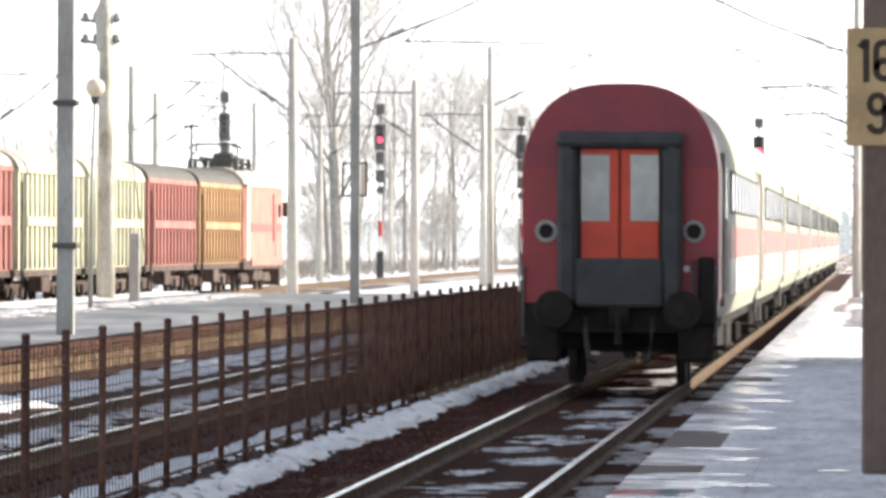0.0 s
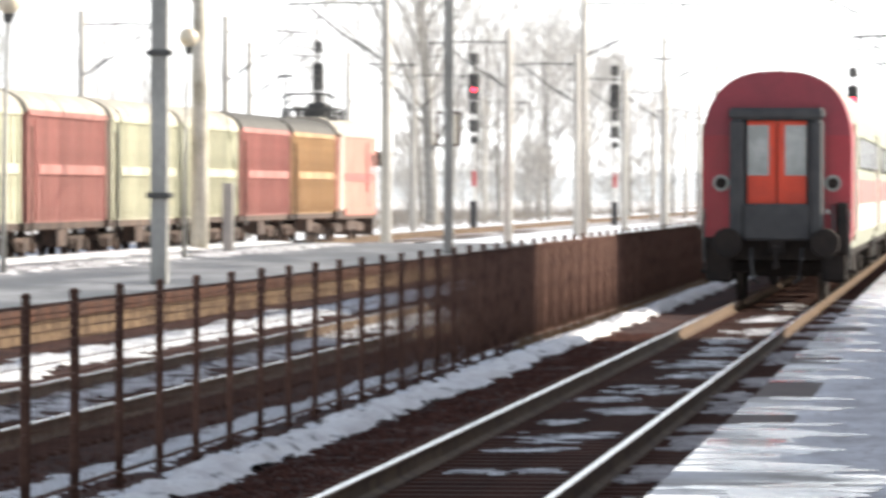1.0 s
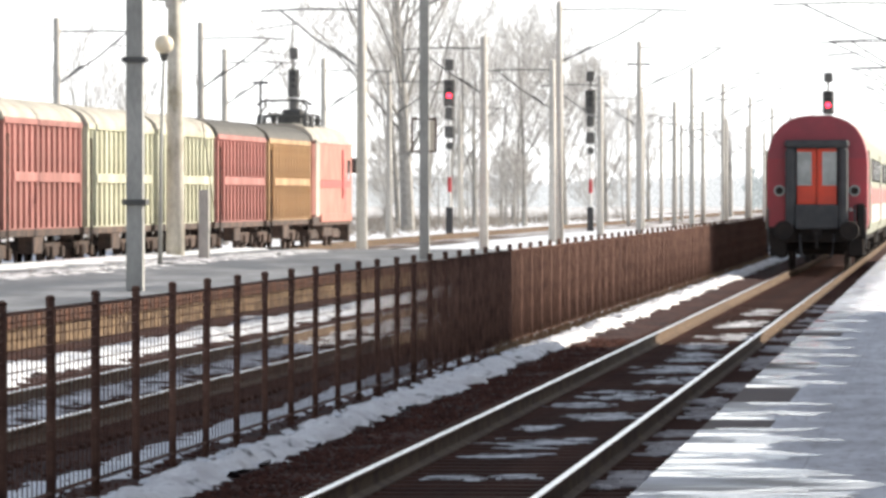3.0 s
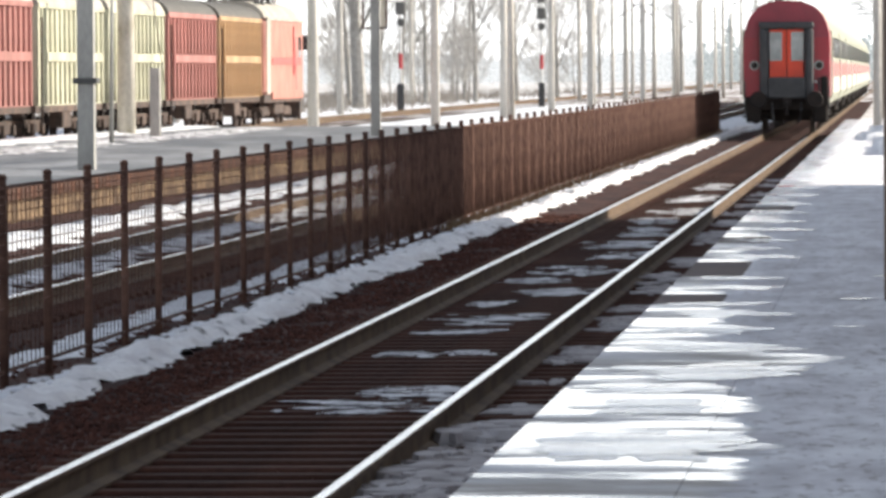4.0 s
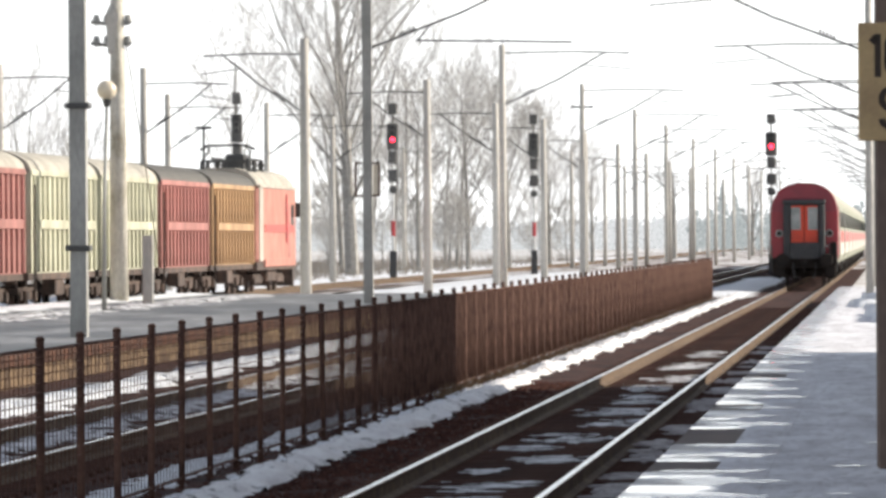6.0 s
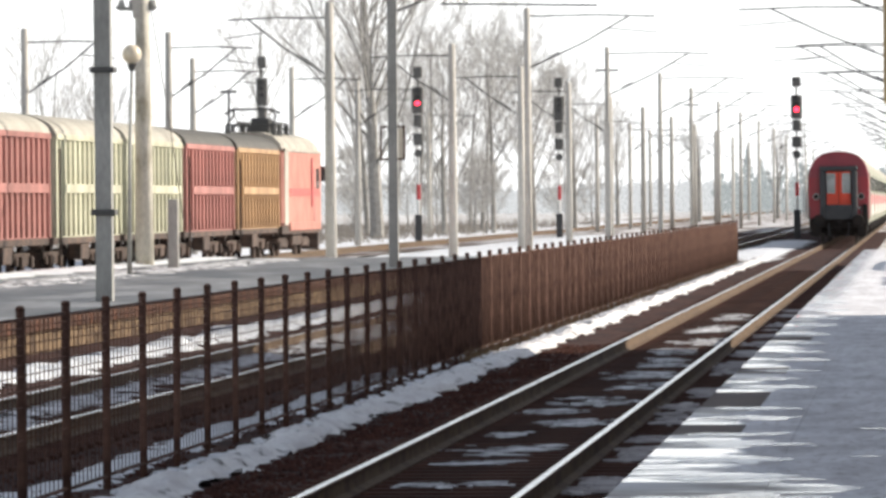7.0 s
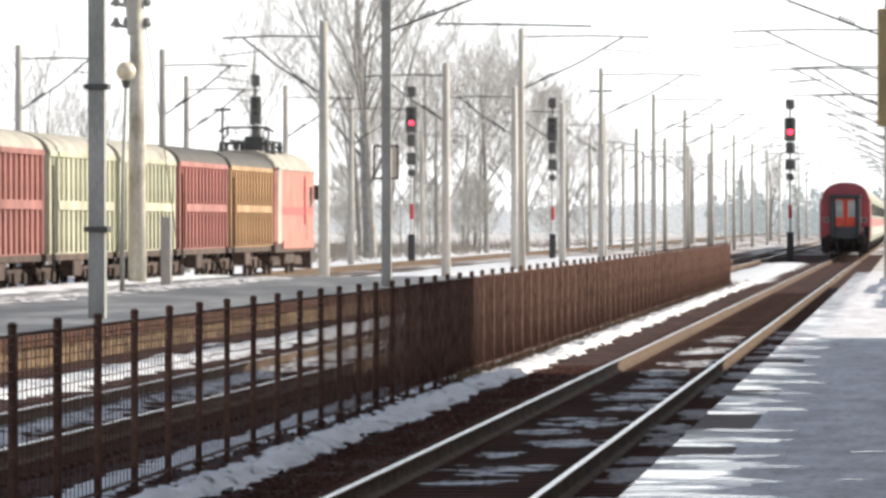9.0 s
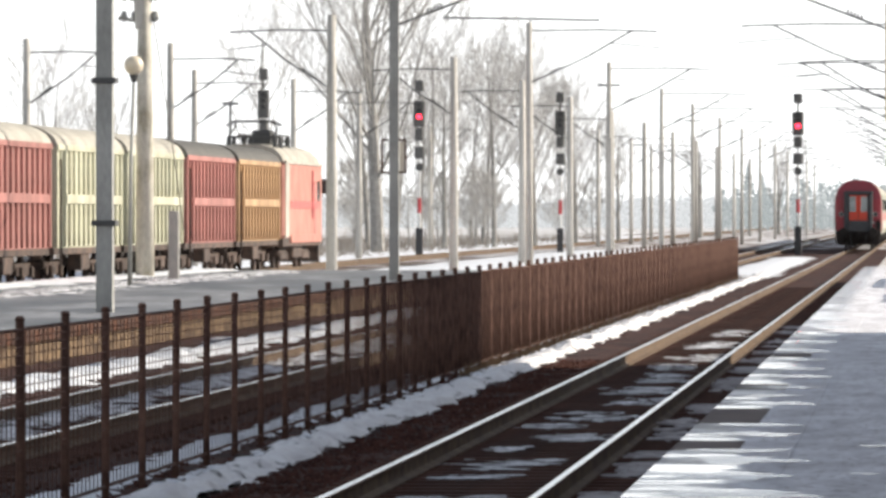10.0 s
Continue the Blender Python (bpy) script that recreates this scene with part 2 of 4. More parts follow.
M_GLASS = material("coach_glass", (0.09, 0.1, 0.11), 0.06, color2=(0.06, 0.07, 0.075), scale=2, fine=20, bump=0, spread=0.1, spec=0.9)
M_PANEGREY = material("door_pane", (0.3, 0.32, 0.32), 0.12, color2=(0.2, 0.22, 0.22), scale=2.5, fine=8, bump=0, spread=0.25, spec=0.8)
M_DUSTY = material("dusty_running_gear", (0.11, 0.072, 0.056), 0.9, color2=(0.035, 0.028, 0.026), scale=2.5, fine=14, bump=0.3, spread=0.6, random_tint=0.25)
M_SEAL = material("window_seal", (0.03, 0.032, 0.033), 0.95, bump=0.1, spec=0.0)
M_UNDER = material("underframe", (0.02, 0.018, 0.018), 0.9, color2=(0.032, 0.026, 0.023), scale=3, fine=25, bump=0.3, spec=0.2)
M_WHEEL = material("wheel", (0.06, 0.05, 0.044), 0.6, 0.2, scale=3, fine=25, bump=0.1)
M_WAGRED = material("wagon_red", (0.4, 0.175, 0.155), 0.8, color2=(0.26, 0.115, 0.1), scale=1.1, fine=12, bump=0.2, spread=0.6, stretch=(1, 1, 0.3), random_tint=0.12)
M_WAGGREEN = material("wagon_green", (0.53, 0.53, 0.41), 0.8, color2=(0.36, 0.35, 0.26), scale=1.1, fine=12, bump=0.2, spread=0.6, stretch=(1, 1, 0.3), random_tint=0.12)
M_WAGORANGE = material("wagon_orange", (0.47, 0.31, 0.17), 0.8, color2=(0.3, 0.185, 0.1), scale=1.1, fine=12, bump=0.2, spread=0.6, stretch=(1, 1, 0.3))
M_LOCO = material("loco_red", (0.45, 0.2, 0.155), 0.7, color2=(0.34, 0.14, 0.11), scale=0.8, fine=14, bump=0.1, spread=0.3)
M_LOCOROOF = material("loco_roof", (0.1, 0.095, 0.085), 0.7, scale=1, fine=14, bump=0.2)
M_WAGROOF = material("wagon_roof", (0.42, 0.4, 0.35), 0.75, color2=(0.3, 0.28, 0.24), scale=0.7, fine=10, bump=0.15, spread=0.3)
# twig bark, lightened beyond its own tone to carry the distance haze
M_HAZEBARK = material("haze_pale_bark", (0.5, 0.49, 0.47), 0.9, color2=(0.4, 0.385, 0.365), scale=3, fine=25, bump=0.4)
M_TRUNK = material("trunk_bark", (0.34, 0.33, 0.31), 0.9, color2=(0.24, 0.23, 0.215), scale=3, fine=25, bump=0.4)
# black signal paint greyed in its base colour to imitate haze
M_HAZEBLACK = material("haze_grey_black", (0.13, 0.125, 0.12), 0.75, color2=(0.09, 0.09, 0.088), scale=2, fine=14, bump=0.05)
M_SIGN = material("yellow_board", (0.6, 0.43, 0.22), 0.6, color2=(0.46, 0.32, 0.17), scale=3, fine=25, bump=0.1, spread=0.25)
M_SIGNINK = material("board_ink", (0.06, 0.04, 0.03), 0.7, bump=0)
M_COLUMN = material("column_brown", (0.23, 0.17, 0.14), 0.7, color2=(0.15, 0.11, 0.1), scale=1.2, fine=20, bump=0.2, stretch=(1, 1, 0.4), spec=0.2)
M_PLASTER = material("plaster", (0.5, 0.46, 0.4), 0.9, color2=(0.42, 0.38, 0.33), scale=0.6, fine=9, bump=0.3, spread=0.3)
# near-black woods whose emission imitates the haze of distance
M_HAZEWOODS = material("haze_glow_woods", (0.05, 0.055, 0.06), 1.0, color2=(0.04, 0.045, 0.05), scale=0.03, fine=0.4, bump=0, spread=0.3, spec=0.0, emit=((0.97, 0.99, 1.0), 0.54))
M_HAZEGROVE = material("haze_glow_grove", (0.05, 0.06, 0.06), 1.0, color2=(0.035, 0.045, 0.045), scale=0.05, fine=0.5, bump=0, spread=0.4, spec=0.0, emit=((0.92, 0.99, 1.0), 0.33))
M_WEED = material("dry_weed", (0.24, 0.16, 0.09), 0.9, color2=(0.16, 0.1, 0.06), scale=2, fine=20, bump=0)
M_BRUSH = material("brush", (0.46, 0.41, 0.35), 0.9, color2=(0.34, 0.3, 0.26), scale=0.5, fine=8, bump=0)


# ---- mesh building ----
class Shape:
    """Collects vertices and faces of one mesh."""

    def __init__(self):
        self.v, self.f, self.k = [], [], []

    def add(self, verts, faces, slot=0):
        o = len(self.v)
        self.v += [tuple(p) for p in verts]
        self.f += [tuple(i + o for i in q) for q in faces]
        self.k += [slot] * len(faces)
        return self

    def box(self, x0, x1, y0, y1, z0, z1, slot=0, bevel=0.0):
        b = bevel
        if not b:
            v = [(x, y, z) for z in (z0, z1) for x, y in ((x0, y0), (x1, y0), (x1, y1), (x0, y1))]
            return self.add(v, [(3, 2, 1, 0), (4, 5, 6, 7), (0, 1, 5, 4), (1, 2, 6, 5), (2, 3, 7, 6), (3, 0, 4, 7)], slot)
        ring = lambda e: [(x0 + b + e, y0 + e), (x1 - b - e, y0 + e), (x1 - e, y0 + b + e), (x1 - e, y1 - b - e), (x1 - b - e, y1 - e), (x0 + b + e, y1 - e), (x0 + e, y1 - b - e), (x0 + e, y0 + b + e)]
        v = []
        for z, e in ((z0, b), (z0 + b, 0), (z1 - b, 0), (z1, b)):
            v += [(x, y, z) for x, y in ring(e * 0.7)]
        f = [tuple(range(7, -1, -1)), tuple(range(24, 32))]
        for r in range(3):
            f += [(r * 8 + i, r * 8 + (i + 1) % 8, r * 8 + 8 + (i + 1) % 8, r * 8 + 8 + i) for i in range(8)]
        return self.add(v, f, slot)

    def prism(self, profile, y0, y1, slot=0, axis="y"):
        """Extrudes a closed profile (x, z) along y, or (y, z) along x."""
        n = len(profile)
        if axis == "y":
            v = [(a, y0, b) for a, b in profile] + [(a, y1, b) for a, b in profile]
        else:
            v = [(y0, a, b) for a, b in profile] + [(y1, a, b) for a, b in profile]
        f = [(i, (i + 1) % n, n + (i + 1) % n, n + i) for i in range(n)] + [tuple(range(n - 1, -1, -1)), tuple(range(n, 2 * n))]
        return self.add(v, f, slot)

    def tube(self, points, radii, sides=6, slot=0):
        """A round bar along points."""
        v, f = [], []
        pts = [Vector(p) for p in points]
        for i, p in enumerate(pts):
            d = (pts[min(i + 1, len(pts) - 1)] - pts[max(i - 1, 0)]).normalized()
            a = d.cross(Vector((0, 0, 1)) if abs(d.z) < 0.9 else Vector((1, 0, 0))).normalized()
            b = d.cross(a)
            r = radii[i] if isinstance(radii, (list, tuple)) else radii
            v += [p + r * (math.cos(math.tau * s / sides) * a + math.sin(math.tau * s / sides) * b) for s in range(sides)]
        for i in range(len(pts) - 1):
            f += [(i * sides + s, i * sides + (s + 1) % sides, (i + 1) * sides + (s + 1) % sides, (i + 1) * sides + s) for s in range(sides)]
        f += [tuple(range(sides - 1, -1, -1)), tuple(range((len(pts) - 1) * sides, len(pts) * sides))]
        return self.add(v, f, slot)

    def ball(self, c, r, slot=0, rings=8, segs=14):
        v = [(c[0], c[1], c[2] - r)]
        for i in range(1, rings):
            a = math.pi * i / rings
            v += [(c[0] + r * math.sin(a) * math.cos(math.tau * s / segs), c[1] + r * math.sin(a) * math.sin(math.tau * s / segs), c[2] - r * math.cos(a)) for s in range(segs)]
        v.append((c[0], c[1], c[2] + r))
        f = [(0, 1 + (s + 1) % segs, 1 + s) for s in range(segs)]
        for i in range(rings - 2):
            f += [(1 + i * segs + s, 1 + i * segs + (s + 1) % segs, 1 + (i + 1) * segs + (s + 1) % segs, 1 + (i + 1) * segs + s) for s in range(segs)]
        t = len(v) - 1
        f += [(t, t - segs + s, t - segs + (s + 1) % segs) for s in range(segs)]
        return self.add(v, f, slot)

    def disc(self, c, r, width, axis="x", slot=0, segs=18):
        """A wheel: a short cylinder round c along an axis."""
        ring = [(math.cos(math.tau * s / segs) * r, math.sin(math.tau * s / segs) * r) for s in range(segs)]
        v = []
        for w in (-width / 2, width / 2):
            for a, b in ring:
                v.append((c[0] + w, c[1] + a, c[2] + b) if axis == "x" else (c[0] + a, c[1] + w, c[2] + b))
        f = [(i, (i + 1) % segs, segs + (i + 1) % segs, segs + i) for i in range(segs)] + [tuple(range(segs - 1, -1, -1)), tuple(range(segs, 2 * segs))]
        return self.add(v, f, slot)

    def mesh(self, name, mats, smooth=False):
        me = bpy.data.meshes.new(name)
        me.from_pydata(self.v, [], self.f)
        for m in mats if isinstance(mats, (list, tuple)) else [mats]:
            me.materials.append(m)
        me.polygons.foreach_set("material_index", self.k)
        if smooth:
            me.polygons.foreach_set("use_smooth", [True] * len(self.f))
        me.update()
        bm = bmesh.new()
        bm.from_mesh(me)
        bmesh.ops.recalc_face_normals(bm, faces=bm.faces)
        bm.to_mesh(me)
        bm.free()
        return me


def part(name, shape, mats, parent=None, label="", at=None, smooth=False):
    """One mesh object from a Shape (or a mesh), under its thing."""
    ob = new(name, shape if isinstance(shape, bpy.types.Mesh) else shape.mesh(name, mats, smooth))
    if parent:
        ob.parent = parent
    if at:
        ob.matrix_basis = at
    return tagged(ob, label)


def thing(name, label, category, at=None, group="", kind=""):
    ob = new(name)
    if at:
        ob.matrix_basis = at
    return tagged(ob, label, category, group, kind)


# ---- ground ----
TRACK1, TRACK2, TRACK3 = -3.49, -8.75, -25.4
FENCE_X = -6.3
FAR_EDGE = -13.2   # edge of the island platform beyond the fence
BED = -0.2         # top of the ballast


def sheet(name, x0, x1, y0, y1, nx, ny, height, mats, label, category):
    s = Shape()
    xs, ys = np.linspace(x0, x1, nx + 1), np.linspace(y0, y1, ny + 1)
    v = [(x, y, height(x, y)) for y in ys for x in xs]
    f = [(j * (nx + 1) + i, j * (nx + 1) + i + 1, (j + 1) * (nx + 1) + i + 1, (j + 1) * (nx + 1) + i) for j in range(ny) for i in range(nx)]
    s.add(v, f)
    return tagged(part(name, s, mats, smooth=True), label, category, kind="structure")


def rough_ground(x, y):
    return BED - 0.12 + 0.05 * noise.noise((x * 0.4, y * 0.1, 3))


sheet("ground", -900, 700, -60, 2600, 64, 80, lambda x, y: -0.4 + (0.05 * noise.noise((x * 0.02, y * 0.02, 0))), M_FIELD, "winter ground with thin snow and bare earth", "ground")
sheet("ballast_bed", -13.2, -1.75, 20, 420, 46, 800, lambda x, y: BED - 0.01 + 0.03 * noise.noise((x * 1.7, y * 1.1, 0)) + 0.02 * noise.noise((x * 4, y * 3, 5)), M_BALLAST, "dark brown ballast with patches of old snow", "ballast")
sheet("ballast_bed_far", -36, -23.6, 20, 900, 14, 300, lambda x, y: BED - 0.05 + 0.05 * noise.noise((x * 1.2, y * 0.8, 9)), M_THROAT, "brown ballast of the goods track with snow beside it", "ballast")
sheet("ballast_bed_throat", -23.2, -1.75, 420, 1300, 16, 200, lambda x, y: BED - 0.05 + 0.05 * noise.noise((x * 1.2, y * 0.3, 4)), M_THROAT, "brown ballast with snow at the station throat", "ballast")

RAIL_PROFILE = [(-0.075, -0.17), (0.075, -0.17), (0.075, -0.155), (0.012, -0.135), (0.012, -0.045), (0.036, -0.03), (0.036, -0.008), (0.028, -0.003), (-0.028, -0.003), (-0.036, -0.008), (-0.036, -0.03), (-0.012, -0.045), (-0.012, -0.135), (-0.075, -0.155)]
HEAD_PROFILE = [(-0.029, -0.004), (0.029, -0.004), (0.022, 0.0), (-0.022, 0.0)]


def track(name, centre, y0, y1, label, sleepers_to, head=M_RAILHEAD, head_label="bright worn steel running surface"):
    t = thing(name, label, "railway track", kind="structure")
    for side in (-0.7525, 0.7525):
        r = part("rail", Shape().prism([(centre + side + a, b) for a, b in RAIL_PROFILE], y0, y1), M_RAIL, t)
        part("rail_head", Shape().prism([(centre + side + a, b) for a, b in HEAD_PROFILE], y0, y1), head, r, head_label)
    sl = Shape().box(-1.25, 1.25, -0.13, 0.13, -0.32, -0.165, bevel=0.015).mesh("sleeper", M_SLEEPER)
    y = y0 + 0.3
    while y < sleepers_to:
        part("sleeper", sl, None, t, at=pose(centre, y, 0))
        y += 0.62
    return t


track("track_1", TRACK1, 25, 1300, "railway track with bright rail heads in dark ballast", 190)
track("track_2", TRACK2, 25, 1300, "railway track behind the fence with snow beside it", 130)
track("track_3", TRACK3, 40, 1300, "goods track beside the snowy island platform", 60, M_RAIL, "dull rusty running surface")

# station platform on the camera's side
EDGE = -1.8
PLAT = 0.3
s = Shape().box(EDGE + 0.9, 12, -40, 210, -0.6, PLAT)
platform = tagged(part("platform", s, M_PLATFORM), "frosted grey asphalt platform with patches of ice", "platform", kind="structure")
s = Shape().box(EDGE, EDGE + 0.9, -40, 210, -0.6, PLAT - 0.12)
part("edge_wall", s, M_EDGE, platform, "dark concrete platform edge")
bare = Shape().box(-0.45, 0.05, -0.998, 0.998, -0.116, 0.0, bevel=0.003).box(0.05, 0.45, -0.998, 0.998, -0.116, 0.0, 1, 0.003).mesh("edge_slab", [M_BARESLAB, M_PLATFORM])
slab = Shape().box(-0.45, 0.45, -0.998, 0.998, -0.116, 0.0, bevel=0.003).mesh("edge_slab", M_PLATFORM)
for k in range(95):
    part("edge_slab", bare if k in (13, 16, 17, 21, 28) else slab, None, platform, at=pose(EDGE + 0.449, 20 + 2.0 * k, PLAT + 0.003, 0, 0, 0))

# island platform beyond the fence
island = thing("island_platform", "low island platform with snow-dusted grey paving", "platform", kind="structure")
part("paving", Shape().box(-23.6, FAR_EDGE - 0.3, 30, 196, -0.5, 0.296), M_FARPLAT, island)
part("retaining_wall", Shape().box(FAR_EDGE - 0.3, FAR_EDGE, 30, 196, -0.5, 0.12), M_WALL, island, "weathered brown platform wall")
coping = Shape().box(-0.17, 0.19, -0.742, 0.742, 0.12, 0.3, bevel=0.012).mesh("coping_stone", M_COPING)
for k in range(110):
    part("coping_stone", coping, None, island, at=pose(FAR_EDGE - 0.13 + 0.012 * noise.noise((k * 1.7, 0, 3)), 30.75 + 1.5 * k, 0.004 + 0.012 * noise.noise((k * 2.1, 5, 0)), 0, 0, 0.5 * noise.noise((k * 3.3, 1, 9))))

# unseen building behind and beside the camera, added to shade the foreground
building = thing("station_building", "unseen plastered building along the platform, added to cast shade", "building", kind="structure")
part("wall", Shape().box(2.6, 10.6, -40, 92.3, PLAT, 6.1), M_PLASTER, building)
part("roof", Shape().prism([(2.4, 6.1), (10.8, 6.1), (10.8, 6.3), (6.6, 7.9), (2.4, 6.3)], -40.3, 92.4), M_LOCOROOF, building)


# ---- snow and ice ----
def blob(sh, x, y, z, rx, ry, seed, thick=0.02, n=18, ragged=0.45, skew=0.0, sink=0.03):
    """A low patch with a ragged outline."""
    pts = []
    for i in range(n):
        a = math.tau * i / n
        r = 1 + ragged * noise.noise((math.cos(a) * 1.9 + seed * 7.3, math.sin(a) * 1.9, seed)) + ragged * 0.5 * noise.noise((math.cos(a) * 5 + seed, math.sin(a) * 5, seed * 3))
        pts.append((x + rx * r * math.cos(a) + skew * math.sin(a) * ry, y + ry * r * math.sin(a)))
    v = [(px, py, z - sink) for px, py in pts] + [(x + (px - x) * 0.86, y + (py - y) * 0.86, z + thick) for px, py in pts] + [(x, y, z + thick * 1.3)]
    f = [(i, (i + 1) % n, n + (i + 1) % n, n + i) for i in range(n)] + [(n + i, n + (i + 1) % n, 2 * n) for i in range(n)]
    sh.add(v, f)


def ribbon(name, xa, xb, y0, y1, step, z, seed, mats, label, wild=0.35, lumps=0.05):
    """A drift of snow along the track, ragged on both sides."""
    sh, n = Shape(), 8
    ys = np.arange(y0, y1, step)
    v = []
    for y in ys:
        ca = xa + wild * noise.noise((y * 0.45, seed, 0)) + wild * 0.7 * noise.noise((y * 1.9, seed, 5)) + wild * 0.5 * noise.noise((y * 5.1, seed, 7)) + wild * 0.4 * noise.noise((y * 11.3, seed, 3))
        cb = xb + wild * noise.noise((y * 0.4, seed, 9)) + wild * 0.7 * noise.noise((y * 2.3, seed, 2)) + wild * 0.5 * noise.noise((y * 4.7, seed, 8))
        for i in range(n + 1):
            u = i / n
            v.append((ca + (cb - ca) * u, y, z - 0.03 + 0.07 * min(1, 4 * u * (1 - u)) + lumps * noise.noise((u * 3, y * 2.1, seed))))
    f = [(j * (n + 1) + i, j * (n + 1) + i + 1, (j + 1) * (n + 1) + i + 1, (j + 1) * (n + 1) + i) for j in range(len(ys) - 1) for i in range(n)]
    sh.add(v, f)
    return tagged(part(name, sh, mats, smooth=True), label, "snow", kind="stuff")


def streaks(sh, rnd, cx, cy, rx, ry, z, count, seed, edge=-99.0, rise=0.006, sink=0.003):
    """Torn thin snow: many small flat scraps that lie across the track."""
    for q in range(count):
        x, y = cx + rx * max(-1.3, min(1.3, rnd.gauss(0, 0.5))), cy + ry * rnd.uniform(-1, 1)
        r = rx * rnd.uniform(0.08, 0.5) ** 1.1
        blob(sh, max(x, edge + r * 1.45), y, z + rnd.uniform(0, rise), r, rnd.uniform(0.05, 0.16) * (1 + cy / 80), seed + q * 0.37, 0.0006, 14, 0.9, 0.0, sink)


rnd = random.Random(3)
ribbon("snow_drift", -5.98, -5.56, 28, 236, 0.06, BED + 0.025, 21.0, M_STRIP, "ragged strip of old snow between fence and rail", 0.25, 0.09)
sh = Shape()
for k in range(700):
    y = 29 + 200 * (k / 700) ** 1.5
    blob(sh, -6.02 + rnd.uniform(-0.16, 0.1), y, BED + 0.02, rnd.uniform(0.02, 0.09), rnd.uniform(0.05, 0.2) * (1 + y / 120), k * 0.31, 0.006, 10, 0.9, 0.0, 0.014)
tagged(part("snow_scraps", sh, M_SNOW), "scraps of snow on the ballast beside the fence", "snow", kind="stuff")
ribbon("snow_drift", -11.9, -11.1, 36, 196, 0.12, BED + 0.02, 2.0, M_SNOW, "lit snow at the foot of the platform wall", 0.55, 0.1)
ribbon("snow_drift", -7.05, -6.4, 36, 230, 0.15, BED - 0.02, 3.0, M_SNOW, "shaded snow behind the wire fence", 0.3)
ribbon("snow_drift", -10.0, -8.75, 36, 112, 0.1, BED + 0.03, 4.0, M_THINSNOW, "broken snow between the rails behind the fence", 0.7)
ribbon("snow_film", -20.4, -18.9, 70, 190, 0.4, 0.3, 31.0, M_THINSNOW, "thin torn snow film on the island platform", 1.3, 0.02)
ribbon("snow_drift", -23.3, -21.2, 60, 196, 0.5, 0.29, 5.0, M_SNOW, "snow along the far edge of the island platform", 0.8)
ribbon("snow_drift", -23.5, -14.5, 196, 420, 0.6, -0.28, 6.0, M_SNOW, "white snow between the tracks past the platform", 1.6)
ribbon("snow_drift", -34, -27.5, 120, 700, 1.0, -0.22, 7.0, M_SNOW, "snow beyond the goods track", 1.5)

sh = Shape()
for k, (x, y, rx, ry) in enumerate([(-3.5, 67, 0.34, 1.6), (-3.75, 63.8, 0.22, 0.7), (-3.3, 60.5, 0.3, 0.9), (-3.8, 57.6, 0.16, 0.5), (-3.55, 54.0, 0.36, 1.1), (-3.6, 51.5, 0.25, 0.4), (-3.2, 72.5, 0.3, 1.5), (-3.4, 77, 0.36, 1.6), (-3.3, 83, 0.3, 2.2), (-3.5, 89, 0.25, 1.6), (-3.2, 95, 0.34, 2.2), (-3.4, 104, 0.3, 2.6), (-3.3, 47.6, 0.2, 0.3), (-3.75, 47.4, 0.16, 0.25), (-3.5, 40.0, 0.4, 0.9), (-3.2, 41.8, 0.3, 0.7), (-3.4, 115, 0.25, 3.0)]):
    streaks(sh, rnd, x, y, rx * 1.15, ry, BED + 0.04, int(20 + 18 * ry), k + 1.3)
tagged(part("snow_patches", sh, M_THINSNOW), "thin torn patches of snow between the rails", "snow", kind="stuff")

sh = Shape()
for k, (x, y, rx, ry) in enumerate([(-1.2, 28.0, 0.6, 1.3), (-1.3, 31.4, 0.5, 0.7), (-1.05, 35.0, 0.8, 1.0), (-1.35, 33.2, 0.5, 0.6), (-1.15, 38.0, 0.62, 0.5), (-1.25, 40.6, 0.6, 0.7), (-1.25, 43.2, 0.6, 0.7), (-1.3, 45.0, 0.4, 0.35), (-1.3, 48.4, 0.45, 0.5), (-1.35, 50.6, 0.42, 0.45), (-1.3, 56.4, 0.45, 0.7), (-1.4, 58.9, 0.38, 0.5), (-1.35, 61.8, 0.4, 0.5), (-1.3, 66, 0.38, 0.7), (-1.4, 69.2, 0.36, 0.7), (-1.35, 73.6, 0.38, 0.7), (-1.4, 78.5, 0.34, 1.0), (-1.35, 84, 0.32, 0.9), (-1.35, 89, 0.32, 0.9), (-1.35, 95, 0.32, 1.2), (-1.4, 102, 0.3, 1.4), (-0.3, 46.0, 0.16, 0.14), (-0.1, 51.0, 0.2, 0.12), (-0.35, 41.0, 0.12, 0.1)]):
    r = min(rx * 0.85, (x - EDGE) / 1.35)
    blob(sh, x, y, PLAT + 0.0055 + 0.0002 * (k % 3), r, ry * 0.85, k + 31.3, 0.0, 60, 0.65, 0.0, 0.0)
tagged(part("ice_patches", sh, M_ICE), "bright ice patches on the platform edge", "ice", kind="stuff")
sh = Shape()
for k in range(620):
    y = 27 + 95 * (k / 620) ** 1.4
    if noise.noise((y * 0.35, 0, 17)) < 0.02:
        continue
    blob(sh, -2.42 + max(-0.2, min(0.2, rnd.gauss(0, 0.08))), y, BED + 0.04 + rnd.uniform(-0.01, 0.02), rnd.uniform(0.04, 0.18), rnd.uniform(0.06, 0.2) * (1 + y / 80), k * 0.7, 0.006, 14, 0.9, 0.0, 0.012)
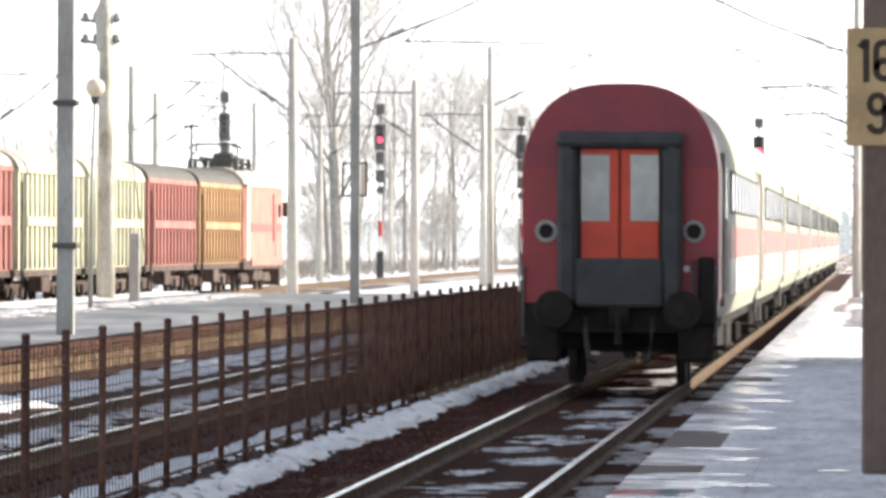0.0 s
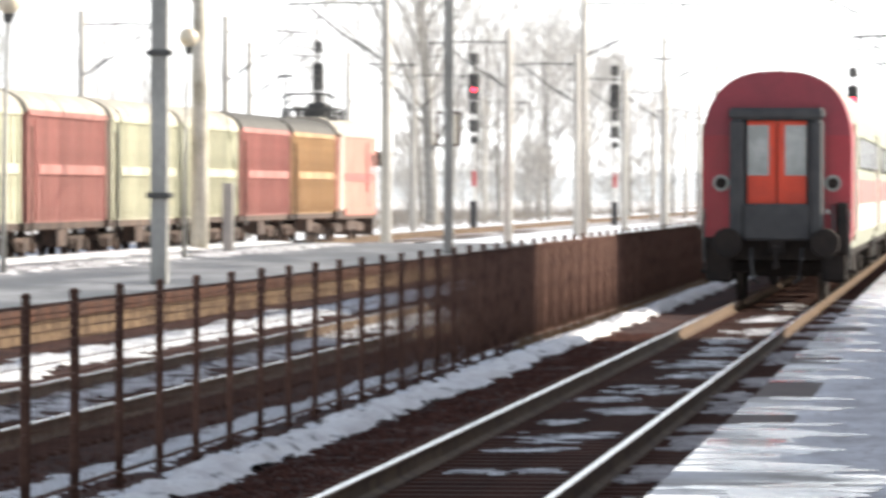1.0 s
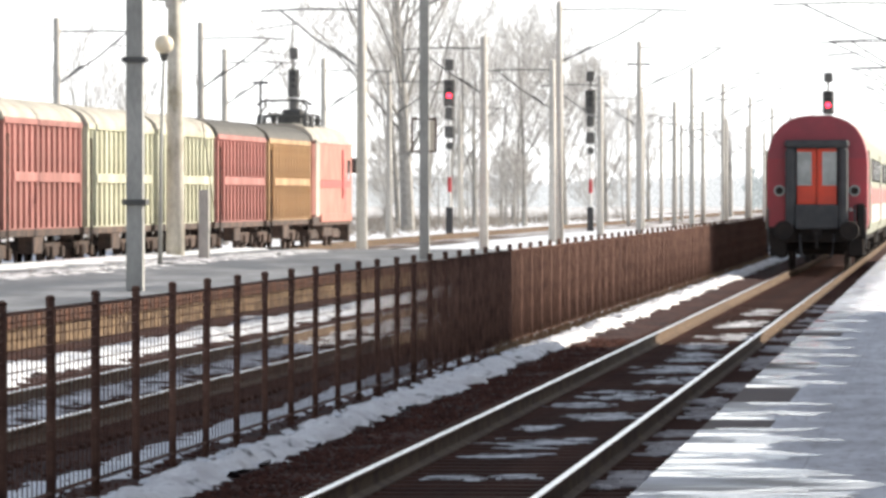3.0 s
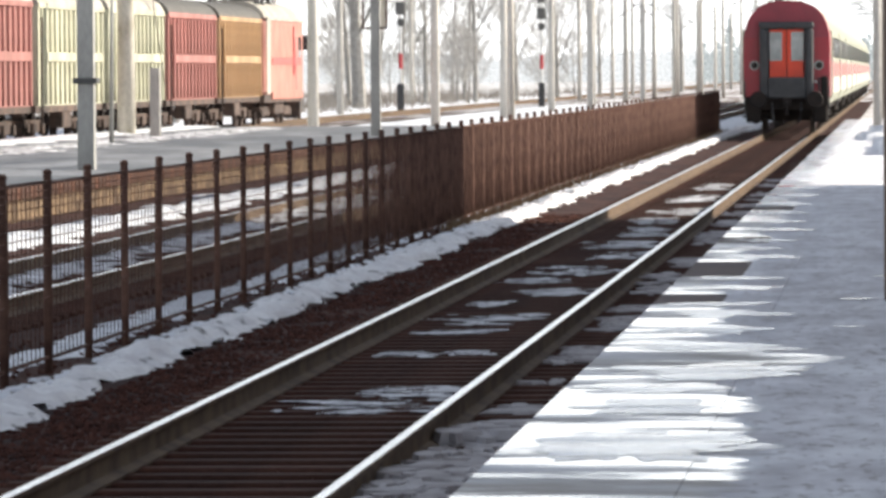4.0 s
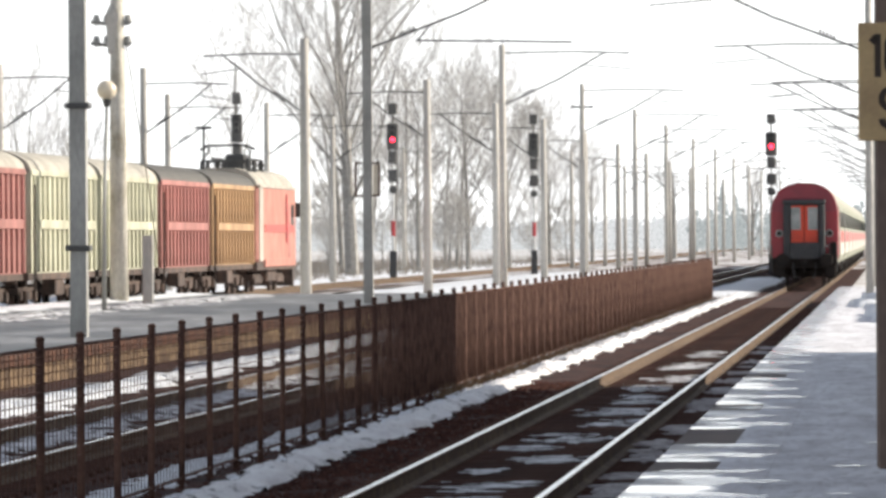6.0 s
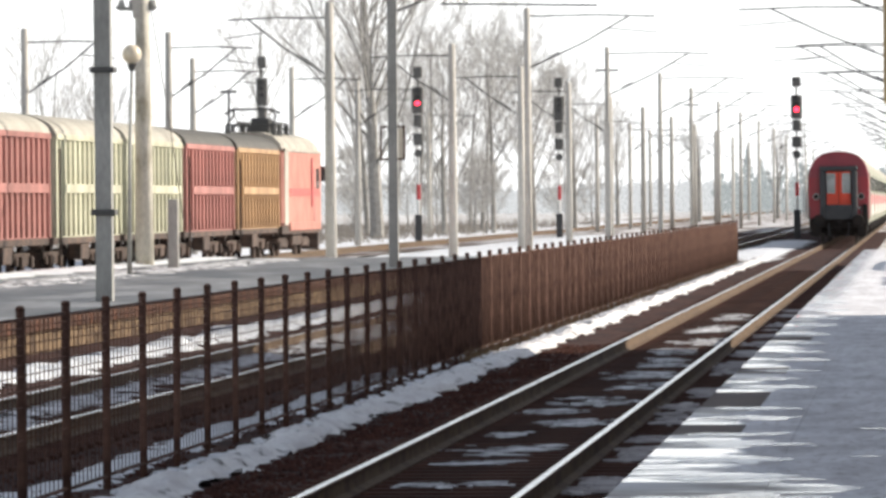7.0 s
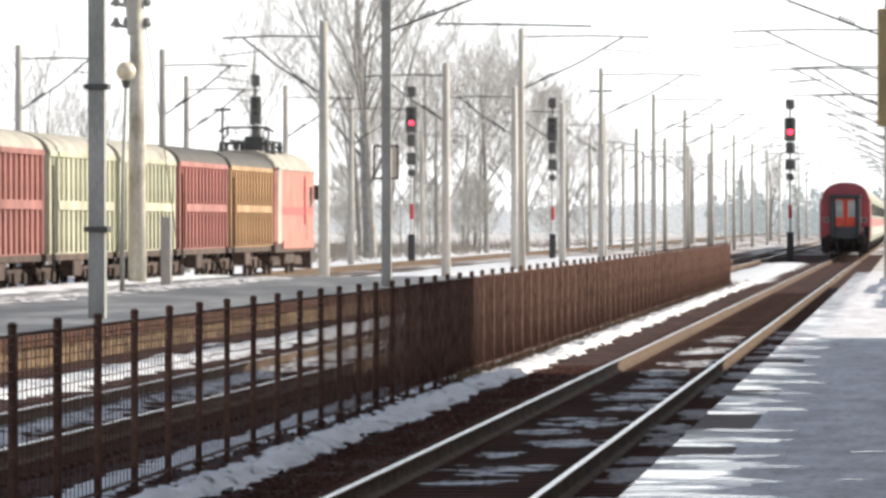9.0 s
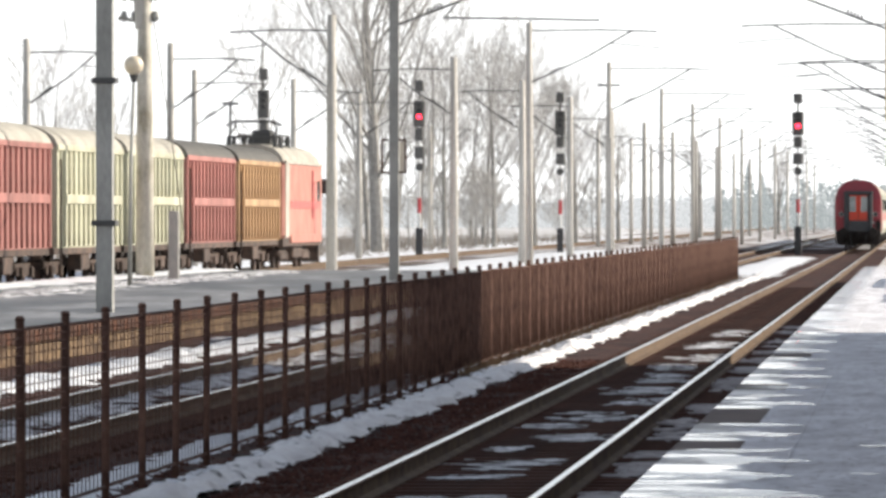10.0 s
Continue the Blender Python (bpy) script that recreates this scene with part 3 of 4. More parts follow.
for k in range(260):
    y = 25 + 12 * (k / 260) ** 1.2
    if noise.noise((y * 0.5, 3, 5)) < -0.05:
        continue
    blob(sh, -2.4 + max(-0.22, min(0.4, rnd.gauss(0, 0.13))), y, BED + 0.05 + rnd.uniform(-0.01, 0.05), rnd.uniform(0.05, 0.2), rnd.uniform(0.08, 0.3), k * 0.53 + 9, 0.03, 14, 0.9, 0.0, 0.03)
tagged(part("snow_drift", sh, M_OLDSNOW), "dirty snow under the platform edge", "snow", kind="stuff")
sh = Shape()
for k in range(26):
    blob(sh, rnd.uniform(-0.55, 1.2), rnd.uniform(124, 176), PLAT + 0.02, rnd.uniform(0.3, 0.55), rnd.uniform(1.5, 4.0), k * 3.1, rnd.uniform(0.08, 0.28), 22, 0.5, 0.0, 0.05)
tagged(part("snow_heap", sh, M_SNOW, smooth=True), "sunlit heap of cleared snow on the platform", "snow", kind="stuff")
ribbon("snow_drift", -7.5, -5.5, 219, 330, 0.5, BED + 0.02, 12.0, M_SNOW, "snow between the tracks past the fence", 0.7)

# ---- fence ----
PITCH = 2.29
fence = thing("wire_fence", "rusty brown steel fence of posts and wire panels", "fence", at=pose(FENCE_X, 0, 0))
post = Shape().tube([(0, 0, -0.45), (0, 0, 1.265)], 0.032, 10)
post.tube([(0, 0, 1.265), (0, 0, 1.28), (0, 0, 1.298)], [0.035, 0.035, 0.02], 10)
post = post.mesh("post", M_FENCE, True)
BARS = 10
upright = Shape().tube([(0, 0, -0.12), (0, 0, 1.2)], 0.0048, 6).mesh("wire", M_FENCE, True)
cross = Shape().tube([(0, 0.03, 0), (0, PITCH - 0.03, 0)], 0.0048, 6).mesh("wire", M_FENCE, True)
HEIGHTS = (1.14, 1.08, 1.02, 0.95, 0.88, 0.8, 0.7, 0.58, 0.35)
FIRST = 34.24
COUNT = 81
CLOSE = 14   # panels whose wires are single pieces
rest = Shape()
for k in range(COUNT):
    lean = 1.2 * noise.noise((k * 2.3, 1, 0))
    y0, dz = FIRST + PITCH * k, 0.02 * noise.noise((k * 1.3, 4, 0))
    part("post", post, None, fence, at=pose(0, y0, 0, lean, lean, 0))
    if k == COUNT - 1:
        break
    bar = Shape()
    for z in (1.2, -0.1):
        bar.box(-0.012, 0.012, y0 + 0.03, y0 + PITCH - 0.03, z + dz - 0.011, z + dz + 0.011)
    if k < CLOSE:
        for z in (1.2, -0.1):
            part("rail_bar", Shape().box(-0.012, 0.012, y0 + 0.03, y0 + PITCH - 0.03, z + dz - 0.011, z + dz + 0.011), M_FENCE, fence)
        for q in range(1, BARS):
            part("wire", upright, None, fence, at=pose(0, y0 + PITCH * q / BARS, dz))
        for z in HEIGHTS:
            part("wire", cross, None, fence, at=pose(0.008, y0, z + dz))
    else:
        rest.add(bar.v, bar.f)
        for q in range(1, BARS):
            y = y0 + PITCH * q / BARS
            rest.tube([(0, y, -0.1 + dz), (0, y, 1.2 + dz)], 0.006 + 0.004 * min(1, max(0, (k - 10) / 8)), 6)
tagged(part("wire_mesh", rest, M_FENCE, fence, smooth=True), kind="stuff")


# ---- masts ----
def mast(x, y, height, label, arm=0.0, arm_z=7.6, base=-0.3, width=0.28, steel=False, group="catenary masts", double=False, lower=False, paint=M_CONCRETE):
    m = thing("catenary_mast", label, "mast", at=pose(x, y, 0), group=group)
    if steel:
        sh = Shape()
        w = width / 2
        sh.box(-w, w, -w, w, base, height, bevel=0.02)
        sh.box(-w - 0.012, -w + 0.02, -w - 0.012, w + 0.012, base, height)
        sh.box(w - 0.02, w + 0.012, -w - 0.012, w + 0.012, base, height)
        part("shaft", sh, M_MASTSTEEL, m)
    else:
        part("shaft", Shape().tube([(0, 0, base), (0, 0, height * 0.5), (0, 0, height)], [width * 0.56, width * 0.5, width * 0.4], 12), paint, m, smooth=True)
    if double:
        part("splice", Shape().box(-width * 0.55, width * 0.55, -0.25, 0.1, base, height * 0.62, bevel=0.02), M_CONCRETE, m, "older concrete stub beside the shaft")
    if arm:
        a = part("cantilever", Shape().tube([(0, 0, arm_z), (arm * 0.55, 0, arm_z + 0.03), (arm, 0, arm_z - 0.04)], 0.03, 6), M_STEEL, m)
        part("strut", Shape().tube([(0, 0, arm_z - 1.9), (arm * 0.45, 0, arm_z - 0.95), (arm * 0.8, 0, arm_z - 0.02)], 0.032, 6), M_STEEL, a)
        ins = Shape()
        for k in range(5):
            ins.disc((arm * 0.16 + math.copysign(0.09, arm) * k, 0, arm_z - 1.9 + (arm * 0.16 + math.copysign(0.09, arm) * k) / (arm * 0.8) * 1.88), 0.075, 0.05, "x")
        part("insulator", ins, M_STEEL, a)
        part("registration_arm", Shape().tube([(arm * 0.62, 0, arm_z - 0.45), (arm * 1.02, 0, arm_z - 0.62)], 0.018, 5), M_STEEL, a)
        if lower:
            part("cross_arm", Shape().tube([(-0.5, 0, arm_z - 0.75), (0.5, 0, arm_z - 0.75)], 0.05, 6), M_STEEL, m)
    return m


for k, y in enumerate((224, 282, 340, 387, 440, 495, 552, 610, 668, 726, 784, 842)):
    mast(-14.0, y, 9.0, "grey catenary mast with a tubular cantilever", 4.6, 8.7, width=0.26, double=(k in (1, 2)), lower=(k in (1, 3)))
near_mast = mast(-14.45, 110, 10.5, "grey square steel mast with two dark clamps", -5.0, 9.3, base=0.29, width=0.27, steel=True)
for z in (4.42, 2.0 - 0.12):
    part("clamp", Shape().box(-0.22, 0.22, -0.22, 0.22, z - 0.05, z + 0.05, bevel=0.012), M_STEEL, near_mast, "dark steel clamp")
sign_mast = mast(-14.0, 166, 10.0, "grey steel mast carrying two framed plates", 5.6, 9.0, base=0.29, width=0.23, steel=True)
part("pull_off", Shape().tube([(1.3, 0, 7.32), (3.4, 0, 7.29), (5.5, 0, 7.24)], 0.028, 6), M_STEEL, sign_mast)
part("hanger", Shape().tube([(1.35, 0, 7.32), (1.7, 0, 7.72)], 0.02, 5), M_STEEL, sign_mast)
for sx in (-1, 1):
    fr = Shape()
    x0, x1 = sorted((sx * 0.13, sx * 0.34))
    fr.box(x1 - 0.05 if sx > 0 else x0, x1 if sx > 0 else x0 + 0.05, -0.18, -0.13, 3.15, 4.05)
    for z in (3.15, 4.02):
        fr.box(x0, x1, -0.18, -0.13, z, z + 0.05)
    f = part("plate_frame", fr, M_FENCE, sign_mast, "thin red-brown plate frame")
    if sx > 0:
        part("plate", Shape().box(x0 + 0.02, x1 - 0.04, -0.15, -0.14, 3.2, 4.0), M_GLOBE, f, "faded cream plate")
for k, y in enumerate((200, 253, 297, 338, 384, 430, 480, 530, 585, 640, 700)):
    mast(-18.9, y, 8.5, "pale concrete catenary mast beside the tracks", -3.3 if k != 5 else 0, 8.0, width=0.34)
for x, y, h in ((-32, 222, 8.4), (-28, 232, 8.5), (-32, 274, 8.5), (-29.5, 293, 8.5), (-29, 322, 8.4), (-23.7, 461, 8.4), (-23.5, 510, 8.4), (-33, 420, 8.2), (-24, 560, 8.4), (-23.6, 600, 8.4), (-23.5, 660, 8.4)):
    mast(x, y, h, "thin grey catenary mast behind the goods train", 3.2, 7.9, width=0.3)
# masts of the station side, whose arms reach over the first track
for k in range(12):
    mast(-0.58, 162.6 + 55 * k, 9.4, "grey-green catenary mast on the station side with a long cantilever", -5.6, 8.7, width=0.2, base=PLAT if k == 0 else -0.3)
for k in range(11):
    mast(-0.5, 245 + 55 * k, 8.8, "grey catenary mast on the station side", -4.2, 8.1, width=0.2)
pole = mast(-21.8, 174.6, 8.9, "tall concrete pole with insulator fittings at its head", 0, base=0.29, width=0.48, paint=M_POLE)
for z in (7.5, 8.1):
    bracket = part("bracket", Shape().tube([(-0.75, 0, z + 0.1), (0, 0, z), (0.4, 0, z + 0.12)], 0.06, 6), M_MASTSTEEL, pole)
    for x in (-0.6, -0.3, 0.3):
        part("insulator", Shape().tube([(x, 0, z), (x, 0, z + 0.12), (x, 0, z + 0.12), (x, 0, z + 0.3)], [0.06, 0.06, 0.11, 0.07], 8), M_MASTSTEEL, bracket)
part("pole_head", Shape().tube([(-0.08, 0, 7.3), (-0.1, 0, 8.4), (0.0, 0, 8.8)], [0.2, 0.24, 0.15], 10), M_CONCRETE, pole, "swollen concrete head")
part("cable", Shape().tube([(0.2, 0, 7.8), (0.45, 0, 6.2), (0.7, 0, 4.6), (0.95, 0, 2.8), (1.1, 0, 1.6)], 0.015, 4), M_WIRE, pole)
stub = tagged(part("concrete_stub", Shape().box(-0.14, 0.14, -0.14, 0.14, 0.29, 2.15, bevel=0.02), M_CONCRETE), "short pale concrete post on the platform", "post")
stub.matrix_basis = pose(-19.7, 164, 0)

lamp_post = thing("platform_lamp", "slender grey lamp post with a cream globe", "lamp", at=pose(-19.1, 150, 0.29), group="platform lamps")
part("pole", Shape().tube([(0, 0, 0), (0.02, 0, 2.6), (0.1, 0, 5.05)], [0.06, 0.05, 0.035], 10), M_MASTSTEEL, lamp_post, smooth=True)
part("collar", Shape().tube([(0.1, 0, 4.98), (0.1, 0, 5.16)], [0.07, 0.12], 12), M_STEEL, lamp_post)
part("globe", Shape().ball((0.1, 0, 5.38), 0.24, rings=12, segs=20), M_GLOBE, lamp_post, "cream glass globe", smooth=True)
copy_thing(lamp_post, pose(-19.1, 121.7, 0.29))


# ---- signals ----
def signal(x, y, base, top, red, label):
    g = thing("railway_signal", label, "signal", at=pose(x, y, 0), group="railway signals")
    h = top - base
    part("pedestal", Shape().box(-0.2, 0.2, -0.2, 0.2, -0.4, base + 0.12 * h, bevel=0.03), M_BLACK, g)
    part("post", Shape().tube([(0, 0, base + 0.12 * h), (0, 0, top - 0.12 * h)], 0.09, 10), M_WHITE, g)
    part("band", Shape().tube([(0, 0, base + 0.21 * h), (0, 0, base + 0.30 * h)], 0.12, 10), M_SIGRED, g, "red band")
    part("ladder", Shape().tube([(0.35, 0.2, base), (0.3, 0.1, top - 0.3 * h)], 0.03, 4).tube([(0.5, 0.2, base), (0.45, 0.1, top - 0.3 * h)], 0.03, 4), M_MASTSTEEL, g)
    part("top_indicator", Shape().box(-0.25, 0.25, -0.15, 0.15, top - 0.065 * h, top, bevel=0.05), M_HAZEBLACK, g)
    part("neck", Shape().tube([(0, 0, top - 0.13 * h), (0, 0, top - 0.06 * h)], 0.05, 8), M_HAZEBLACK, g)
    head = part("lamp_head", Shape().box(-0.33, 0.33, -0.12, 0.12, top - 0.278 * h, top - 0.12 * h, bevel=0.08), M_HAZEBLACK, g)
    part("lower_head", Shape().box(-0.25, 0.25, -0.12, 0.12, top - 0.36 * h, top - 0.283 * h, bevel=0.07), M_HAZEBLACK, g)
    part("indicator", Shape().box(-0.27, 0.27, -0.12, 0.12, top - 0.468 * h, top - 0.395 * h, bevel=0.05), M_HAZEBLACK, g)
    part("shunt_lamp", Shape().disc((0, 0, top - 0.515 * h), 0.23, 0.2, "y"), M_HAZEBLACK, g)
    for k in range(3):
        z = top - (0.142 + 0.036 * k) * h
        lit = red and k == 2
        vis = part("visor", Shape().prism([(0.155 * math.cos(a) * r, z + 0.155 * math.sin(a) * r) for r, rng in ((1.0, range(0, 7)), (0.85, range(6, -1, -1))) for a in [math.pi * q / 6 for q in rng]], -0.4, -0.12), M_HAZEBLACK, head)
        part("lens", Shape().disc((0, -0.14, z), 0.15 if lit else 0.13, 0.05, "y"), M_LAMPRED if lit else M_BLACK, head, "lit red lens" if lit else "")
    return g


signal(-28.5, 355, 0.16, 9.8, True, "tall railway signal showing red, with a banded post")
signal(-22.6, 393, 0.07, 9.86, False, "tall dark railway signal with a red and white post")
signal(-6.84, 355, 0.4, 9.0, True, "tall railway signal showing red beside the track")
signal(-38.0, 360, 0.2, 10.6, False, "dark railway signal behind the locomotive")


# ---- goods train ----
def arch(half, z0, z1, n=9):
    return [(half * math.cos(math.pi * i / n), z0 + (z1 - z0) * math.sin(math.pi * i / n)) for i in range(n + 1)]


def bogie(parent, y, half=0.95, radius=0.46, frame_paint=M_UNDER, wheel_paint=M_WHEEL):
    b = part("bogie", Shape().box(-half, half, y - 1.5, y + 1.5, 0.5, 0.72, bevel=0.03).box(half - 0.08, half + 0.06, y - 1.4, y + 1.4, 0.35, 0.62, bevel=0.03).box(-half - 0.06, -half + 0.08, y - 1.4, y + 1.4, 0.35, 0.62, bevel=0.03), frame_paint, parent)
    for dy in (-0.95, 0.95):
        for sx in (-1, 1):
            part("wheel", Shape().disc((sx * 0.75, y + dy, radius), radius, 0.13).disc((sx * 0.75 - sx * 0.05, y + dy, radius), radius + 0.03, 0.03), wheel_paint, b)
            part("axle_box", Shape().box(min(sx * 0.95, sx * 1.12), max(sx * 0.95, sx * 1.12), y + dy - 0.16, y + dy + 0.16, 0.3, 0.62, bevel=0.03), frame_paint, b)
    return b


WAGON = 15.5


def wagon(y, paint, label, roof=M_WAGROOF):
    w = thing("goods_wagon", label, "wagon", at=pose(TRACK3, y, 0), group="covered goods wagons")
    L = WAGON - 1.2
    part("body", Shape().box(-1.36, 1.36, 0, L, 1.1, 4.0, bevel=0.03), paint, w)
    part("roof", Shape().prism(arch(1.42, 4.0, 4.62, 13) + [(-1.42, 3.94), (1.42, 3.94)], -0.06, L + 0.06), roof, w)
    rib = Shape().box(1.36, 1.44, -0.05, 0.05, 1.15, 3.86, bevel=0.01).mesh("rib", paint)
    for k in range(13):
        part("rib", rib, None, w, at=pose(0, 1.7 + (L - 2.1) * k / 12, 0))
    for y in (0.06, 0.9, L - 0.06):
        part("corner_post", Shape().box(1.36, 1.43, y - 0.06, y + 0.06, 1.12, 3.86, bevel=0.01), paint, w)
    part("ladder", Shape().box(1.44, 1.47, 0.3, 0.34, 0.6, 3.6).box(1.44, 1.47, 0.62, 0.66, 0.6, 3.6).box(1.44, 1.46, 0.34, 0.62, 1.2, 1.24).box(1.44, 1.46, 0.34, 0.62, 1.9, 1.94).box(1.44, 1.46, 0.34, 0.62, 2.6, 2.64), M_DUSTY, w)
    part("belt_rail", Shape().box(1.36, 1.46, 1.7, L - 0.5, 2.36, 2.62, bevel=0.01), paint, w)
    part("top_rail", Shape().box(1.36, 1.46, 0.0, L, 3.86, 4.02, bevel=0.01), paint, w)
    part("sill", Shape().box(-1.35, 1.35, -0.1, L + 0.1, 0.92, 1.12, bevel=0.02), M_DUSTY, w)
    for yy in (2.3, L - 2.3):
        bogie(w, yy, frame_paint=M_DUSTY, wheel_paint=M_DUSTY)
    for yy, d in ((-0.1, -0.5), (L + 0.1, 0.5)):
        for sx in (-0.87, 0.87):
            part("buffer", Shape().tube([(sx, yy, 1.02), (sx, yy + d * 0.8, 1.02), (sx, yy + d * 0.8, 1.02), (sx, yy + d, 1.02)], [0.09, 0.09, 0.24, 0.24], 12), M_DUSTY, w)
    part("tool_box", Shape().box(0.9, 1.3, L / 2 - 1.2, L / 2 + 0.6, 0.45, 0.92, bevel=0.03), M_DUSTY, w)
    return w


LABELS = {"red": "faded red covered wagon with ribbed sides", "green": "pale green covered wagon with ribbed sides", "orange": "ochre covered wagon with ribbed sides and dark roof"}
for k, tone in enumerate(("red", "green", "red", "green", "green", "red", "orange")):
    wagon(125.8 + WAGON * k, {"red": M_WAGRED, "green": M_WAGGREEN, "orange": M_WAGORANGE}[tone], LABELS[tone], M_LOCOROOF if k >= 5 else M_WAGROOF)


def locomotive(y):
    g = thing("electric_locomotive", "faded red electric locomotive with pantographs on a pale roof", "locomotive", at=pose(TRACK3, y, 0))
    L = 15.0
    part("body", Shape().box(-1.45, 1.45, 0.2, L - 0.2, 1.15, 4.1, bevel=0.12), M_LOCO, g)
    part("roof", Shape().prism([(1.38, 4.06), (1.3, 4.3), (1.0, 4.6), (0.5, 4.75), (-0.5, 4.75), (-1.0, 4.6), (-1.3, 4.3), (-1.38, 4.06)], 0.25, L - 0.3), M_WAGROOF, g)
    part("belt", Shape().box(1.45, 1.47, 2.2, L - 1.2, 2.3, 2.6), M_COACHBAND, g, "paler red stripe")
    part("cab_window", Shape().box(1.44, 1.462, L - 2.2, L - 1.2, 2.6, 3.4), M_GLASS, g)
    part("cab_door", Shape().box(1.44, 1.466, L - 3.3, L - 2.6, 1.3, 3.4), M_WAGRED, g)
    part("mirror", Shape().box(1.5, 1.72, L - 0.9, L - 0.8, 2.9, 3.5, bevel=0.02), M_BLACK, g)
    part("cab_corner", Shape().box(1.44, 1.474, 0.32, 1.6, 1.2, 4.0, bevel=0.01), M_WAGROOF, g, "pale cream cab corner")
    part("grab_rail", Shape().box(1.47, 1.5, L - 4.4, L - 4.1, 1.9, 3.8, bevel=0.01), M_SIGRED, g)
    part("gutter", Shape().box(1.42, 1.5, 0.25, L - 0.3, 4.0, 4.12, bevel=0.01), M_WAGROOF, g)
    part("skirt", Shape().box(1.38, 1.48, 2.4, L - 0.6, 0.98, 1.3, bevel=0.02), M_LOCO, g)
    part("frame", Shape().box(-1.4, 1.4, 0, L, 0.85, 1.17, bevel=0.03), M_DUSTY, g)
    for yy in (3.2, L - 3.2):
        bogie(g, yy, 1.05, 0.55, M_DUSTY, M_DUSTY)
    part("transformer_tank", Shape().box(-1.2, 1.2, 5.8, 9.2, 0.4, 0.9, bevel=0.05), M_DUSTY, g)
    part("snow_plough", Shape().prism([(L - 0.2, 0.2), (L + 0.4, 0.15), (L + 0.2, 0.8), (L - 0.2, 0.85)], -1.3, 1.3, axis="x"), M_DUSTY, g)
    for yy in (4.6, 7.0, 9.4):
        for sx in (-0.6, 0.6):
            part("insulator", Shape().tube([(sx, yy, 4.6), (sx, yy, 4.8), (sx, yy, 4.8), (sx, yy, 5.0), (sx, yy, 5.0), (sx, yy, 5.15)], [0.14, 0.12, 0.09, 0.14, 0.09, 0.1], 8), M_STEEL, g)
    part("roof_bar", Shape().tube([(-0.6, 3.0, 5.15), (-0.6, 12.0, 5.15)], 0.05, 6), M_STEEL, g)
    part("roof_bar", Shape().tube([(0.6, 4.4, 5.15), (0.6, 9.6, 5.15)], 0.05, 6), M_STEEL, g)
    part("breaker", Shape().box(-0.4, 0.4, 5.5, 6.6, 4.7, 5.35, bevel=0.08), M_STEEL, g)
    for yy in (2.9,):
        p = part("pantograph", Shape().box(-0.95, 0.95, yy - 1.0, yy - 0.92, 5.0, 5.08, bevel=0.01), M_STEEL, g, "folded dark steel pantograph")
        part("base_beam", Shape().box(-0.95, 0.95, yy + 0.92, yy + 1.0, 5.0, 5.08, bevel=0.01), M_STEEL, p)
        for sx in (-0.9, 0.9):
            part("support", Shape().tube([(sx, yy - 0.96, 4.4), (sx, yy - 0.96, 5.02)], [0.13, 0.07], 8), M_STEEL, p)
            part("support", Shape().tube([(sx, yy + 0.96, 4.4), (sx, yy + 0.96, 5.02)], [0.13, 0.07], 8), M_STEEL, p)
            part("lower_arm", Shape().tube([(sx, yy - 0.95, 5.05), (sx * 0.9, yy + 0.5, 5.42)], 0.045, 6), M_STEEL, p)
            part("upper_arm", Shape().tube([(sx * 0.9, yy + 0.5, 5.42), (sx * 0.8, yy - 0.3, 5.62)], 0.04, 6), M_STEEL, p)
        for dy in (-0.4, -0.1):
            part("collector", Shape().tube([(-1.05, yy + dy, 5.48), (-0.75, yy + dy, 5.64), (0.75, yy + dy, 5.64), (1.05, yy + dy, 5.48)], 0.045, 6), M_STEEL, p)
    part("horn", Shape().tube([(-0.75, 1.2, 4.6), (-0.75, 1.2, 6.3)], 0.05, 6), M_STEEL, g)
    part("horn", Shape().tube([(-1.05, 1.2, 6.3), (-0.45, 1.2, 6.3)], 0.06, 6), M_STEEL, g)
    return g


locomotive(125.8 + WAGON * 7 + 0.2)

# ---- departing passenger train ----
COACH = 26.4
REAR = ((0.0, 84.0), (2.5, 152.0), (5.0, 220.5), (7.5, 291.0), (10.0, 364.0))   # the tail's way along the track


def coach_profile(w=1.41):
    """Half-round roofed coach section, counter-clockwise (x, z)."""
    right = [(w * 0.94, 0.95), (w, 1.25), (w, 2.1), (w, 2.8)]
    right += [(w * math.cos(a) ** 0.72, 2.8 + 1.33 * math.sin(a) ** 0.92) for a in [math.pi / 2 * q / 13 for q in range(1, 13)]] + [(0, 4.13)]
    return right + [(-x, z) for x, z in right[-2::-1]]


